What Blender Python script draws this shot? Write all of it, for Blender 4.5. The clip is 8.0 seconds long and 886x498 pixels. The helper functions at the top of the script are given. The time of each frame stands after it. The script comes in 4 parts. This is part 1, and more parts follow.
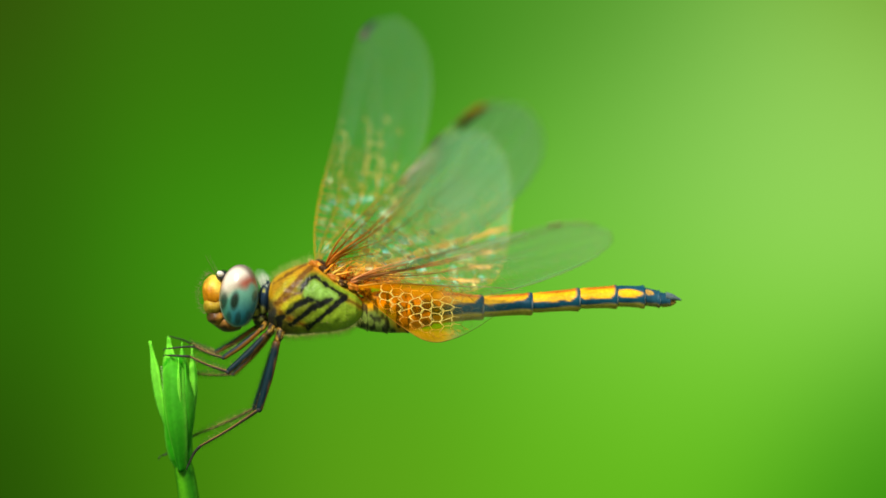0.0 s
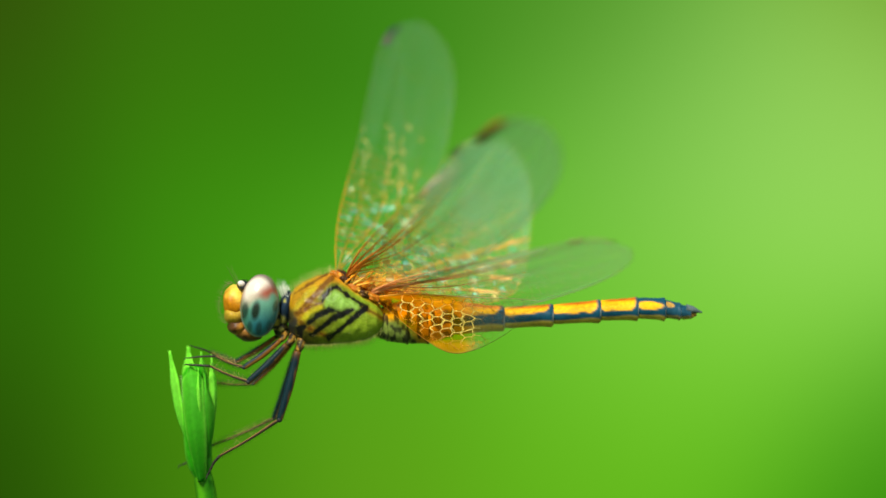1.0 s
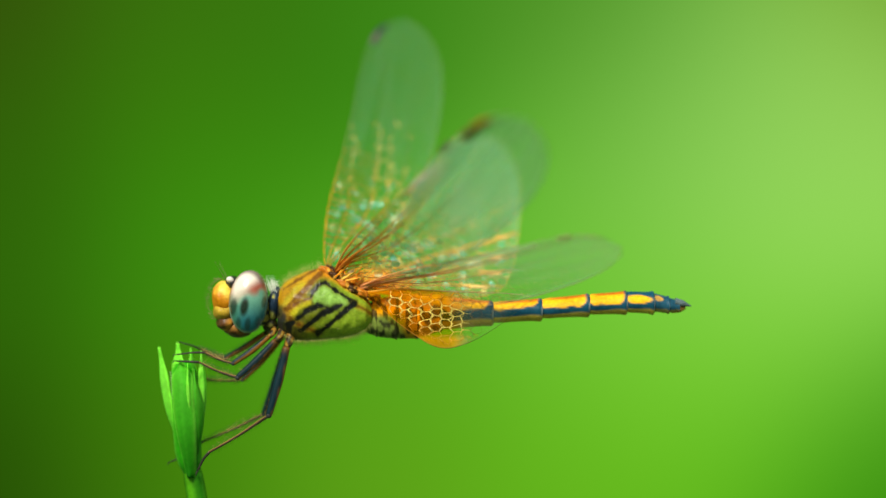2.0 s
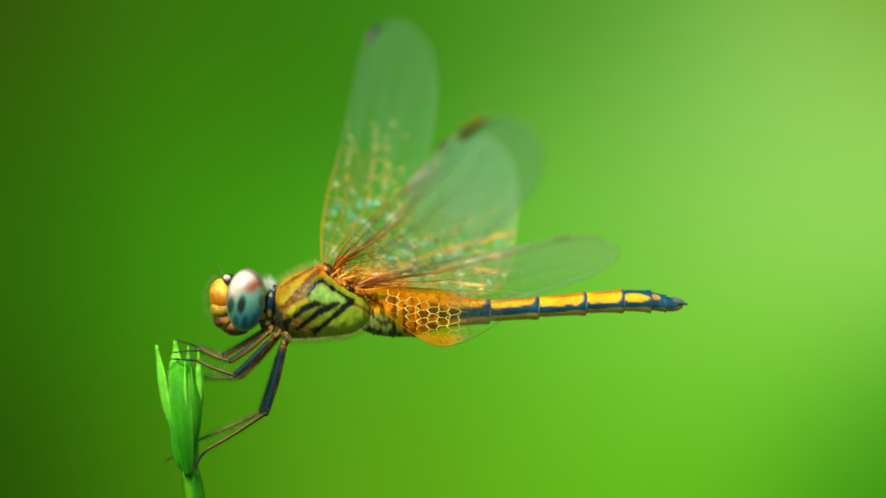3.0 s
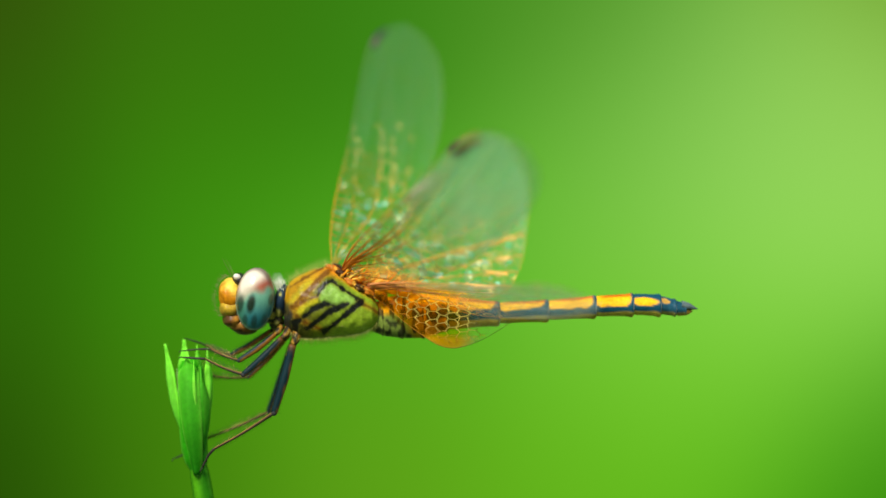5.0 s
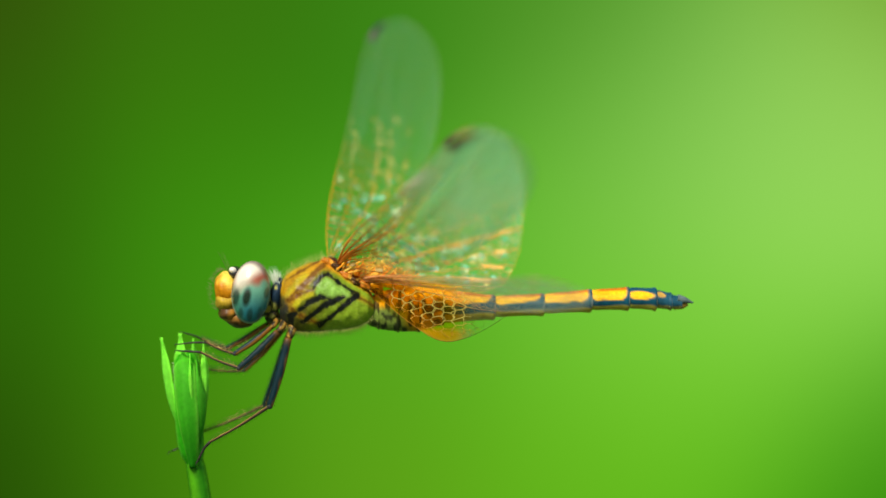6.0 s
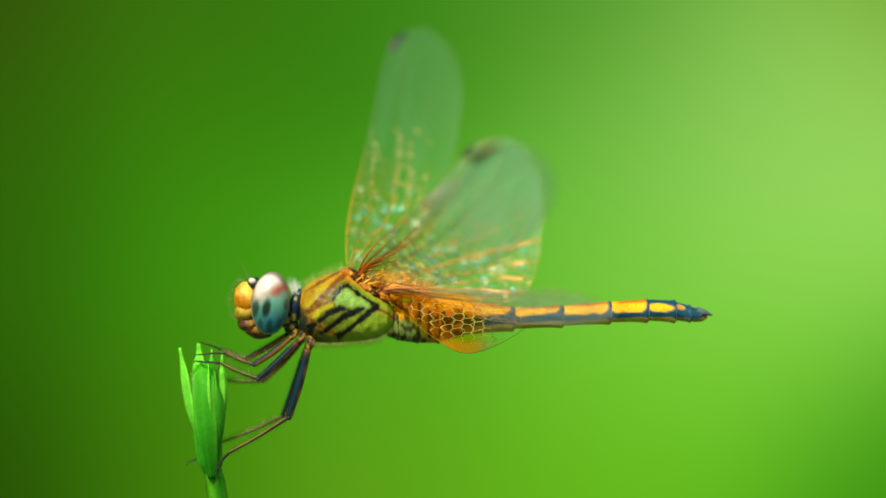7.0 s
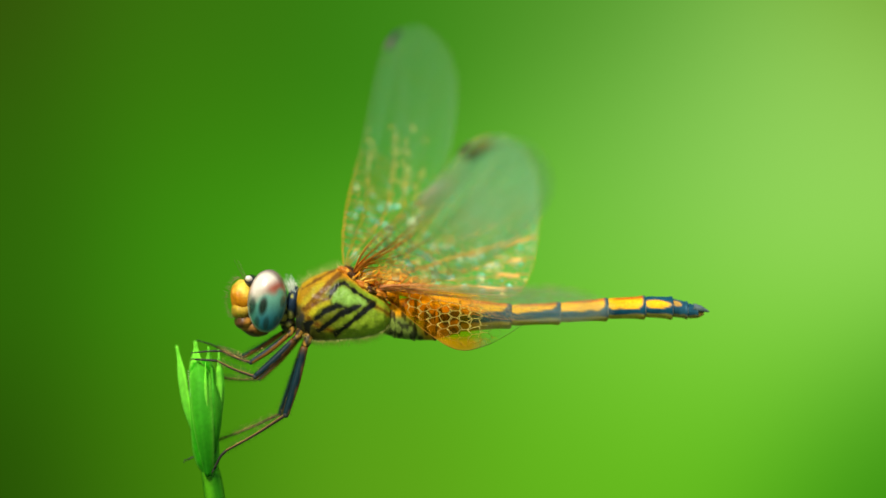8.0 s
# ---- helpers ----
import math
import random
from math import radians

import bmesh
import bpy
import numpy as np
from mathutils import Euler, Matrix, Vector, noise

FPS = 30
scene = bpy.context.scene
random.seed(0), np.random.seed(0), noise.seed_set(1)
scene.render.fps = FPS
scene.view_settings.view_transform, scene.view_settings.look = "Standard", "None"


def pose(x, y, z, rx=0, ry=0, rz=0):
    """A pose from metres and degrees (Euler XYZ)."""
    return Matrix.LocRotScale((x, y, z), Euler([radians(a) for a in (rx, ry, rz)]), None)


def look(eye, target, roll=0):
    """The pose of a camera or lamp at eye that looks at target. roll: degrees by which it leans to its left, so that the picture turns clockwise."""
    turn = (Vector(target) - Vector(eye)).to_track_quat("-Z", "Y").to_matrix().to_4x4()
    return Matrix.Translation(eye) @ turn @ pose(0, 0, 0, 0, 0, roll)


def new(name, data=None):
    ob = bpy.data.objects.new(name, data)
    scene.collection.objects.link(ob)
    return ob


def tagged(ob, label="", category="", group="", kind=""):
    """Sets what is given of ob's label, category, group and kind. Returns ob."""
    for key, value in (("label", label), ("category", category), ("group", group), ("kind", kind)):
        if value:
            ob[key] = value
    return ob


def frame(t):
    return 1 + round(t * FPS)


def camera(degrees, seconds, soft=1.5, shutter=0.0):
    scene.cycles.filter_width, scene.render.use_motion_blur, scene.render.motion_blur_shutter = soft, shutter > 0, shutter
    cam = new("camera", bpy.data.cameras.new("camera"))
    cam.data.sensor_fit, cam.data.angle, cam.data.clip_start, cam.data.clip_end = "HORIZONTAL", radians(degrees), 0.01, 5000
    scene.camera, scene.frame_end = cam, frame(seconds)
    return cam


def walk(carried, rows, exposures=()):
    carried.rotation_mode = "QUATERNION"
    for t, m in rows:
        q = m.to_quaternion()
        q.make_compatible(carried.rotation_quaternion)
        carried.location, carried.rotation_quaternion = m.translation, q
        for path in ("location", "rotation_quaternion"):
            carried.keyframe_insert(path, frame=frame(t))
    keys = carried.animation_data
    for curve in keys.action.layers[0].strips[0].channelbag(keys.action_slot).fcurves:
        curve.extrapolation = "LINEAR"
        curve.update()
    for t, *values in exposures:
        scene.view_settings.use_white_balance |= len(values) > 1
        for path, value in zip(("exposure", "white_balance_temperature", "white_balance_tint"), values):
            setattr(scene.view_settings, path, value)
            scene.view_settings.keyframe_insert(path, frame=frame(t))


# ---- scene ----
cam = camera(25.0, 8.0, soft=1.5)
EYE = pose(0, -0.15912, 0, 90, 0, 0)
walk(cam, [(0, EYE), (8.0, EYE)])
# the macro lens: sharp on the near flank of the insect, soft on the wing tips
cam.data.dof.use_dof = True
cam.data.dof.focus_distance = 0.1572
cam.data.dof.aperture_fstop = 7.0

# ---- light ----
SUN_UP, SUN_TURN = 46.0, 203.0
world = bpy.data.worlds.new("sky")
scene.world = world
world.use_nodes = True
wt = world.node_tree
sky = wt.nodes.new("ShaderNodeTexSky")
sky.sky_type, sky.sun_disc = "NISHITA", False
sky.sun_elevation, sky.sun_rotation = radians(SUN_UP), radians(SUN_TURN)
wt.links.new(sky.outputs[0], wt.nodes["Background"].inputs[0])
wt.nodes["Background"].inputs[1].default_value = 0.13
sun_data = bpy.data.lights.new("sun", "SUN")
sun_data.energy, sun_data.angle, sun_data.color = 5.4, radians(16), (1.0, 0.94, 0.82)
sun = new("sun", sun_data)
a, e = radians(SUN_TURN), radians(SUN_UP)
sun.matrix_world = look((math.sin(a) * math.cos(e), math.cos(a) * math.cos(e), math.sin(e)), (0, 0, 0))
scene.view_settings.exposure = 0.0

MM = 0.001
RNG = random.Random(7)


# ---- materials ----
def base_material(name):
    m = bpy.data.materials.new(name)
    m.use_nodes = True
    return m, m.node_tree, m.node_tree.nodes["Principled BSDF"]


def tint_material(name, rough=0.4, vary=0.25, grain=4000.0, bump=0.15, spec=0.5, coat=0.0, glow_through=0.0, blotch=900.0):
    """Cuticle or leaf whose colour comes from the mesh's own markings, with grain and blotches."""
    m, t, p = base_material(name)
    at = t.nodes.new("ShaderNodeAttribute")
    at.attribute_name = "tint"
    co = t.nodes.new("ShaderNodeTexCoord")
    fine, broad = t.nodes.new("ShaderNodeTexNoise"), t.nodes.new("ShaderNodeTexNoise")
    fine.inputs["Scale"].default_value, broad.inputs["Scale"].default_value = grain, blotch
    fine.inputs["Detail"].default_value = broad.inputs["Detail"].default_value = 4
    for n in (fine, broad):
        t.links.new(co.outputs["Object"], n.inputs["Vector"])
    add = t.nodes.new("ShaderNodeMath")
    add.operation = "ADD"
    t.links.new(fine.outputs["Fac"], add.inputs[0])
    t.links.new(broad.outputs["Fac"], add.inputs[1])
    rng = t.nodes.new("ShaderNodeMapRange")
    rng.inputs["From Min"].default_value, rng.inputs["From Max"].default_value = 0.6, 1.4
    rng.inputs["To Min"].default_value, rng.inputs["To Max"].default_value = 1 - vary, 1 + vary
    t.links.new(add.outputs[0], rng.inputs["Value"])
    mul = t.nodes.new("ShaderNodeVectorMath")
    mul.operation = "SCALE"
    t.links.new(at.outputs["Color"], mul.inputs[0])
    t.links.new(rng.outputs[0], mul.inputs["Scale"])
    t.links.new(mul.outputs[0], p.inputs["Base Color"])
    p.inputs["Roughness"].default_value = rough
    p.inputs["Specular IOR Level"].default_value = spec
    p.inputs["Coat Weight"].default_value = coat
    p.inputs["Coat Roughness"].default_value = 0.12
    bp = t.nodes.new("ShaderNodeBump")
    bp.inputs["Strength"].default_value = bump
    bp.inputs["Distance"].default_value = 0.00006
    t.links.new(fine.outputs["Fac"], bp.inputs["Height"])
    t.links.new(bp.outputs[0], p.inputs["Normal"])
    if glow_through:
        tr = t.nodes.new("ShaderNodeBsdfTranslucent")
        t.links.new(mul.outputs[0], tr.inputs["Color"])
        mx = t.nodes.new("ShaderNodeMixShader")
        mx.inputs[0].default_value = glow_through
        t.links.new(p.outputs[0], mx.inputs[1])
        t.links.new(tr.outputs[0], mx.inputs[2])
        t.links.new(mx.outputs[0], t.nodes["Material Output"].inputs["Surface"])
    return m


def membrane_material(name="wing_membrane", index=1.16):
    """Clear wing film: mostly see-through with a thin haze, golden where the mesh says so; some cells are tilted so that they catch the sky."""
    m, t, p = base_material(name)
    t.nodes.remove(p)
    tint, cover, stain = (t.nodes.new("ShaderNodeAttribute") for _ in range(3))
    tint.attribute_name, cover.attribute_name, stain.attribute_name = "tint", "cover", "stain"
    co = t.nodes.new("ShaderNodeTexCoord")
    vor = t.nodes.new("ShaderNodeTexVoronoi")
    vor.inputs["Scale"].default_value = 1600.0
    t.links.new(co.outputs["Object"], vor.inputs["Vector"])
    bp = t.nodes.new("ShaderNodeBump")
    bp.inputs["Strength"].default_value, bp.inputs["Distance"].default_value = 0.8, 0.0004
    t.links.new(vor.outputs["Distance"], bp.inputs["Height"])
    soft, through_film = t.nodes.new("ShaderNodeBsdfDiffuse"), t.nodes.new("ShaderNodeBsdfTranslucent")
    t.links.new(tint.outputs["Color"], soft.inputs["Color"])
    t.links.new(tint.outputs["Color"], through_film.inputs["Color"])
    haze, film, shine = (t.nodes.new("ShaderNodeMixShader") for _ in range(3))
    haze.inputs[0].default_value = 0.5
    t.links.new(soft.outputs[0], haze.inputs[1])
    t.links.new(through_film.outputs[0], haze.inputs[2])
    clear = t.nodes.new("ShaderNodeBsdfTransparent")
    t.links.new(stain.outputs["Color"], clear.inputs["Color"])
    t.links.new(cover.outputs["Fac"], film.inputs[0])
    t.links.new(clear.outputs[0], film.inputs[1])
    t.links.new(haze.outputs[0], film.inputs[2])
    # gloss: strong on a few cells, faint on the rest
    gloss = t.nodes.new("ShaderNodeBsdfGlossy")
    gloss.inputs["Roughness"].default_value = 0.6
    t.links.new(bp.outputs[0], gloss.inputs["Normal"])
    parts = t.nodes.new("ShaderNodeSeparateColor")
    t.links.new(vor.outputs["Color"], parts.inputs[0])
    hue = t.nodes.new("ShaderNodeValToRGB")
    hue.color_ramp.elements[0].position, hue.color_ramp.elements[0].color = 0.5, (0.5, 1.0, 0.88, 1)
    hue.color_ramp.elements[1].position, hue.color_ramp.elements[1].color = 0.68, (1.0, 0.78, 0.3, 1)
    t.links.new(parts.outputs[1], hue.inputs["Fac"])
    t.links.new(hue.outputs["Color"], gloss.inputs["Color"])
    cell = t.nodes.new("ShaderNodeMapRange")
    cell.inputs["From Min"].default_value, cell.inputs["From Max"].default_value = 0.55, 1.0
    cell.inputs["To Min"].default_value, cell.inputs["To Max"].default_value = 0.0, 0.5
    t.links.new(parts.outputs[0], cell.inputs["Value"])
    near_root = t.nodes.new("ShaderNodeAttribute")
    near_root.attribute_name = "shine"
    prod = t.nodes.new("ShaderNodeMath")
    prod.operation = "MULTIPLY"
    t.links.new(cell.outputs[0], prod.inputs[0])
    t.links.new(near_root.outputs["Fac"], prod.inputs[1])
    edge = t.nodes.new("ShaderNodeFresnel")
    edge.inputs["IOR"].default_value = index
    total = t.nodes.new("ShaderNodeMath")
    total.use_clamp = True
    t.links.new(prod.outputs[0], total.inputs[0])
    t.links.new(edge.outputs[0], total.inputs[1])
    t.links.new(total.outputs[0], shine.inputs[0])
    t.links.new(film.outputs[0], shine.inputs[1])
    t.links.new(gloss.outputs[0], shine.inputs[2])
    t.links.new(shine.outputs[0], t.nodes["Material Output"].inputs["Surface"])
    return m


CUTICLE = tint_material("cuticle", 0.38, 0.34, 5200, 0.4, 0.16)
SHELL = tint_material("abdomen_shell", 0.4, 0.34, 4200, 0.4, 0.06)
EYE_SHELL = tint_material("compound_eye", 0.22, 0.14, 9000, 0.05, 0.4, 0.35, blotch=2500)
LIMB = tint_material("limb", 0.4, 0.35, 6000, 0.4, 0.13)
BRISTLE = tint_material("bristle", 0.4, 0.1, 3000, 0.0, 0.5, 0.0, 0.4)
VEIN = tint_material("vein", 0.45, 0.25, 2500, 0.0, 0.1, 0.0, 0.35)
LEAF = tint_material("green_bract", 0.4, 0.25, 2600, 0.4, 0.12, 0.0, 0.4, 500)
MEMBRANE = membrane_material()
AMBER_SKIN = membrane_material("lobe_membrane", 1.06)


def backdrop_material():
    m, t, _ = base_material("foliage_glow")
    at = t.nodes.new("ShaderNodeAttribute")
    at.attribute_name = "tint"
    # the sheet glows by itself in its painted colours, no lamp reaches it
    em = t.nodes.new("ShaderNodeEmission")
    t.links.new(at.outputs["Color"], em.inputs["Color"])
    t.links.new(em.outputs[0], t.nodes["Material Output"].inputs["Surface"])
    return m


def ground_material():
    m, t, p = base_material("grass_ground")
    co = t.nodes.new("ShaderNodeTexCoord")
    n1, n2 = t.nodes.new("ShaderNodeTexNoise"), t.nodes.new("ShaderNodeTexNoise")
    n1.inputs["Scale"].default_value, n2.inputs["Scale"].default_value = 2.0, 60.0
    for n in (n1, n2):
        n.inputs["Detail"].default_value = 6
        t.links.new(co.outputs["Object"], n.inputs["Vector"])
    mix = t.nodes.new("ShaderNodeMath")
    t.links.new(n1.outputs["Fac"], mix.inputs[0])
    t.links.new(n2.outputs["Fac"], mix.inputs[1])
    ramp = t.nodes.new("ShaderNodeValToRGB")
    ramp.color_ramp.elements[0].position, ramp.color_ramp.elements[0].color = 0.35, (0.03, 0.07, 0.01, 1)
    ramp.color_ramp.elements[1].position, ramp.color_ramp.elements[1].color = 0.7, (0.10, 0.20, 0.03, 1)
    half = t.nodes.new("ShaderNodeMath")
    half.operation = "MULTIPLY"
    half.inputs[1].default_value = 0.5
    t.links.new(mix.outputs[0], half.inputs[0])
    t.links.new(half.outputs[0], ramp.inputs["Fac"])
    t.links.new(ramp.outputs["Color"], p.inputs["Base Color"])
    p.inputs["Roughness"].default_value = 0.9
    bp = t.nodes.new("ShaderNodeBump")
    bp.inputs["Distance"].default_value = 0.03
    t.links.new(n2.outputs["Fac"], bp.inputs["Height"])
    t.links.new(bp.outputs[0], p.inputs["Normal"])
    return m


# ---- mesh helpers ----
def lerp(a, b, k):
    return a + (b - a) * k


def smooth(lo, hi, x):
    k = min(1.0, max(0.0, (x - lo) / (hi - lo)))
    return k * k * (3 - 2 * k)


def blend(c, d, k):
    return tuple(lerp(p, q, k) for p, q in zip(c, d))


def along(table, x):
    """A value from a short table of (x, value), eased between its rows."""
    if x <= table[0][0]:
        return table[0][1]
    for (x0, v0), (x1, v1) in zip(table, table[1:]):
        if x <= x1:
            return lerp(v0, v1, (x - x0) / (x1 - x0))
    return table[-1][1]


def spline(points, steps):
    """A smooth line through a few points."""
    pts = [Vector(p) for p in points]
    pts = [pts[0] * 2 - pts[1], *pts, pts[-1] * 2 - pts[-2]]
    out = []
    for i in range(1, len(pts) - 2):
        p0, p1, p2, p3 = pts[i - 1:i + 3]
        for k in range(steps):
            s = k / steps
            out.append(0.5 * (2 * p1 + (p2 - p0) * s + (2 * p0 - 5 * p1 + 4 * p2 - p3) * s * s + (3 * p1 - p0 - 3 * p2 + p3) * s ** 3))
    out.append(pts[-2])
    return out


class Shape:
    """Collects vertices in millimetres with a colour each, and becomes one mesh."""

    def __init__(self):
        self.v, self.f, self.c = [], [], []

    def vert(self, p, c):
        self.v.append((p[0] * MM, p[1] * MM, p[2] * MM))
        self.c.append(c)
        return len(self.v) - 1

    def ring_skin(self, rings, close=True, cap=True):
        for r, s in zip(rings, rings[1:]):
            n = len(r)
            for i in range(n if close else n - 1):
                self.f.append((r[i], r[(i + 1) % n], s[(i + 1) % n], s[i]))
        if cap:
            self.f.append(tuple(reversed(rings[0])))
            self.f.append(tuple(rings[-1]))

    def tube(self, points, radii, colour, sides=8, flat=1.0, steps=6):
        """A tapering tube; colour(k, angle) or one colour; radii along its points."""
        line = spline(points, steps) if len(points) > 2 else [Vector(points[0]).lerp(Vector(points[1]), k / steps) for k in range(steps + 1)]
        n, rings = len(line), []
        ref = None
        for i, p in enumerate(line):
            d = (line[min(i + 1, n - 1)] - line[max(i - 1, 0)]).normalized()
            if ref is None:
                ref = Vector((0, -1, 0)) if abs(d.y) < 0.9 else Vector((0, 0, 1))
            side = d.cross(ref).normalized()
            ref = side.cross(d).normalized()
            k = i / (n - 1)
            j = k * (len(radii) - 1)
            r = lerp(radii[int(j)], radii[min(int(j) + 1, len(radii) - 1)], j - int(j))
            ring = []
            for q in range(sides):
                w = 2 * math.pi * q / sides
                c = colour(k, w) if callable(colour) else colour
                ring.append(self.vert(p + side * (math.cos(w) * r) + ref * (math.sin(w) * r * flat), c))
            rings.append(ring)
        self.ring_skin(rings)

    def blob(self, centre, size, colour, nu=32, nv=22, dent=0.0, seed=0.0, power=1.0, tilt=0.0):
        """An ellipsoid, squared or dented; colour(p, n) or one colour."""
        rings = []
        ct, st = math.cos(radians(tilt)), math.sin(radians(tilt))
        for j in range(nv + 1):
            th = math.pi * (0.015 + 0.97 * j / nv)
            ring = []
            for i in range(nu):
                ph = 2 * math.pi * i / nu
                n = Vector((math.sin(th) * math.cos(ph), math.sin(th) * math.sin(ph), math.cos(th)))
                n = Vector([math.copysign(abs(q) ** power, q) for q in n])
                k = 1 + dent * noise.noise(n * 1.7 + Vector((seed, seed, seed)))
                q = Vector((n.x * size[0], n.y * size[1], n.z * size[2])) * k
                q = Vector((q.x * ct - q.z * st, q.y, q.x * st + q.z * ct))
                p = q + Vector(centre)
                ring.append(self.vert(p, colour(p, n) if callable(colour) else colour))
            rings.append(ring)
        self.ring_skin(rings)

    def spike(self, a, b, r, colour):
        a, b = Vector(a), Vector(b)
        d = (b - a).normalized()
        s = d.cross(Vector((0.31, 0.9, 0.2))).normalized()
        u = d.cross(s)
        ids = [self.vert(a + (s * math.cos(w) + u * math.sin(w)) * r, colour) for w in (0, 2.094, 4.189)]
        top = self.vert(b, colour)
        for i in range(3):
            self.f.append((ids[i], ids[(i + 1) % 3], top))

    def mesh(self, name):
        me = bpy.data.meshes.new(name)
        me.from_pydata(self.v, [], self.f)
        layer = me.color_attributes.new("tint", "FLOAT_COLOR", "POINT")
        layer.data.foreach_set("color", [q for c in self.c for q in (*c[:3], 1.0)])
        me.polygons.foreach_set("use_smooth", [True] * len(me.polygons))
        me.update()
        return me


def part(name, shape, material, parent, label="", kind=""):
    me = shape.mesh(name)
    me.materials.append(material)
    ob = new(name, me)
    ob.parent = parent
    return tagged(ob, label=label, kind=kind)


def near_line(x, z, line):
    """Distance in the upright plane to a broken line."""
    best = 1e9
    for (ax, az), (bx, bz) in zip(line, line[1:]):
        dx, dz = bx - ax, bz - az
        k = max(0.0, min(1.0, ((x - ax) * dx + (z - az) * dz) / (dx * dx + dz * dz)))
        best = min(best, math.hypot(x - ax - dx * k, z - az - dz * k))
    return best


def stroke_gap(x, z, line):
    """Distance to the edge of a stroke whose half width changes along it, below zero inside."""
    best = 1e9
    for (ax, az, aw), (bx, bz, bw) in zip(line, line[1:]):
        dx, dz = bx - ax, bz - az
        k = max(0.0, min(1.0, ((x - ax) * dx + (z - az) * dz) / (dx * dx + dz * dz)))
        best = min(best, math.hypot(x - ax - dx * k, z - az - dz * k) - lerp(aw, bw, k))
    return best


# ---- setting ----
def build_setting():
    g = Shape()
    n = 24
    ids = [[g.vert((lerp(-150000, 150000, i / n), lerp(-150000, 150000, j / n), -1200), (0.06, 0.12, 0.02)) for i in range(n + 1)] for j in range(n + 1)]
    for j in range(n):
        for i in range(n):
            g.f.append((ids[j][i], ids[j][i + 1], ids[j + 1][i + 1], ids[j + 1][i]))
    me = g.mesh("ground")
    me.materials.append(ground_material())
    tagged(new("ground", me), "short green grass sheet reaching the horizon", "ground", kind="structure")
    # distance: foliage far out of focus, its light and shade painted as soft glowing patches of colour (across, up,
    # red, green, blue)
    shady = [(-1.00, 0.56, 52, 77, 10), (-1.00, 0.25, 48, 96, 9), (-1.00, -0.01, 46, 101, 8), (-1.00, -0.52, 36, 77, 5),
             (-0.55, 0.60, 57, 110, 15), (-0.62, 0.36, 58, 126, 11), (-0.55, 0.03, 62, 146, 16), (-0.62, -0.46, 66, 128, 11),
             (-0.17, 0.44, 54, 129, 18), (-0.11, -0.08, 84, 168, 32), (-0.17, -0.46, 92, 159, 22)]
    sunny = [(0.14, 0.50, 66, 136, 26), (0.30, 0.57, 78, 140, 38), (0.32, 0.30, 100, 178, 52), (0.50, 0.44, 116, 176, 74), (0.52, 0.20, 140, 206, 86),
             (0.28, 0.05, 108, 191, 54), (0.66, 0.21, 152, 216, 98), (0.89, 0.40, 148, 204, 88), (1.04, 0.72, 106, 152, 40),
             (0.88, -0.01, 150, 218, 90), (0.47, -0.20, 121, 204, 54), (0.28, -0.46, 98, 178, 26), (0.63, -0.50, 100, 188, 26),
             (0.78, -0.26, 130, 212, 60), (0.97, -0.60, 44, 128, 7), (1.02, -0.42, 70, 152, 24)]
    b = Shape()
    nx, nz = 150, 100
    rows = []
    for j in range(nz + 1):
        row = []
        for i in range(nx + 1):
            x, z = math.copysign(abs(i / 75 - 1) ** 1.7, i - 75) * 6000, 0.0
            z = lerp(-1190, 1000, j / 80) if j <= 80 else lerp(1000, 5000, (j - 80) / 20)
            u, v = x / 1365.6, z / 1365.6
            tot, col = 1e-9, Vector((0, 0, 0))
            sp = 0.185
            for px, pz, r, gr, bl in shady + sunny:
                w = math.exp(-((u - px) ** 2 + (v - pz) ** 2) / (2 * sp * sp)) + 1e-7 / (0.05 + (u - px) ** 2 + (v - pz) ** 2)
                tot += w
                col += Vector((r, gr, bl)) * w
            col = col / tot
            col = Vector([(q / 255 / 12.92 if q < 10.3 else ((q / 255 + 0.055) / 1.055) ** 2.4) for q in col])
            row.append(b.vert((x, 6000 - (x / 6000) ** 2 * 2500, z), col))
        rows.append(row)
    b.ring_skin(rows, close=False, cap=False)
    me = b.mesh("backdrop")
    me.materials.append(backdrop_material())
    tagged(new("backdrop", me), "glowing green foliage far out of focus, light and shade painted as soft patches", "backdrop", kind="structure")


build_setting()


# ---- the bud ----
PLANT_BASE = Vector((-19.44 * MM, 0.0003, -1.2))
GREEN, PALE, DEEP = (0.03, 0.44, 0.004), (0.32, 0.95, 0.07), (0.002, 0.15, 0.002)


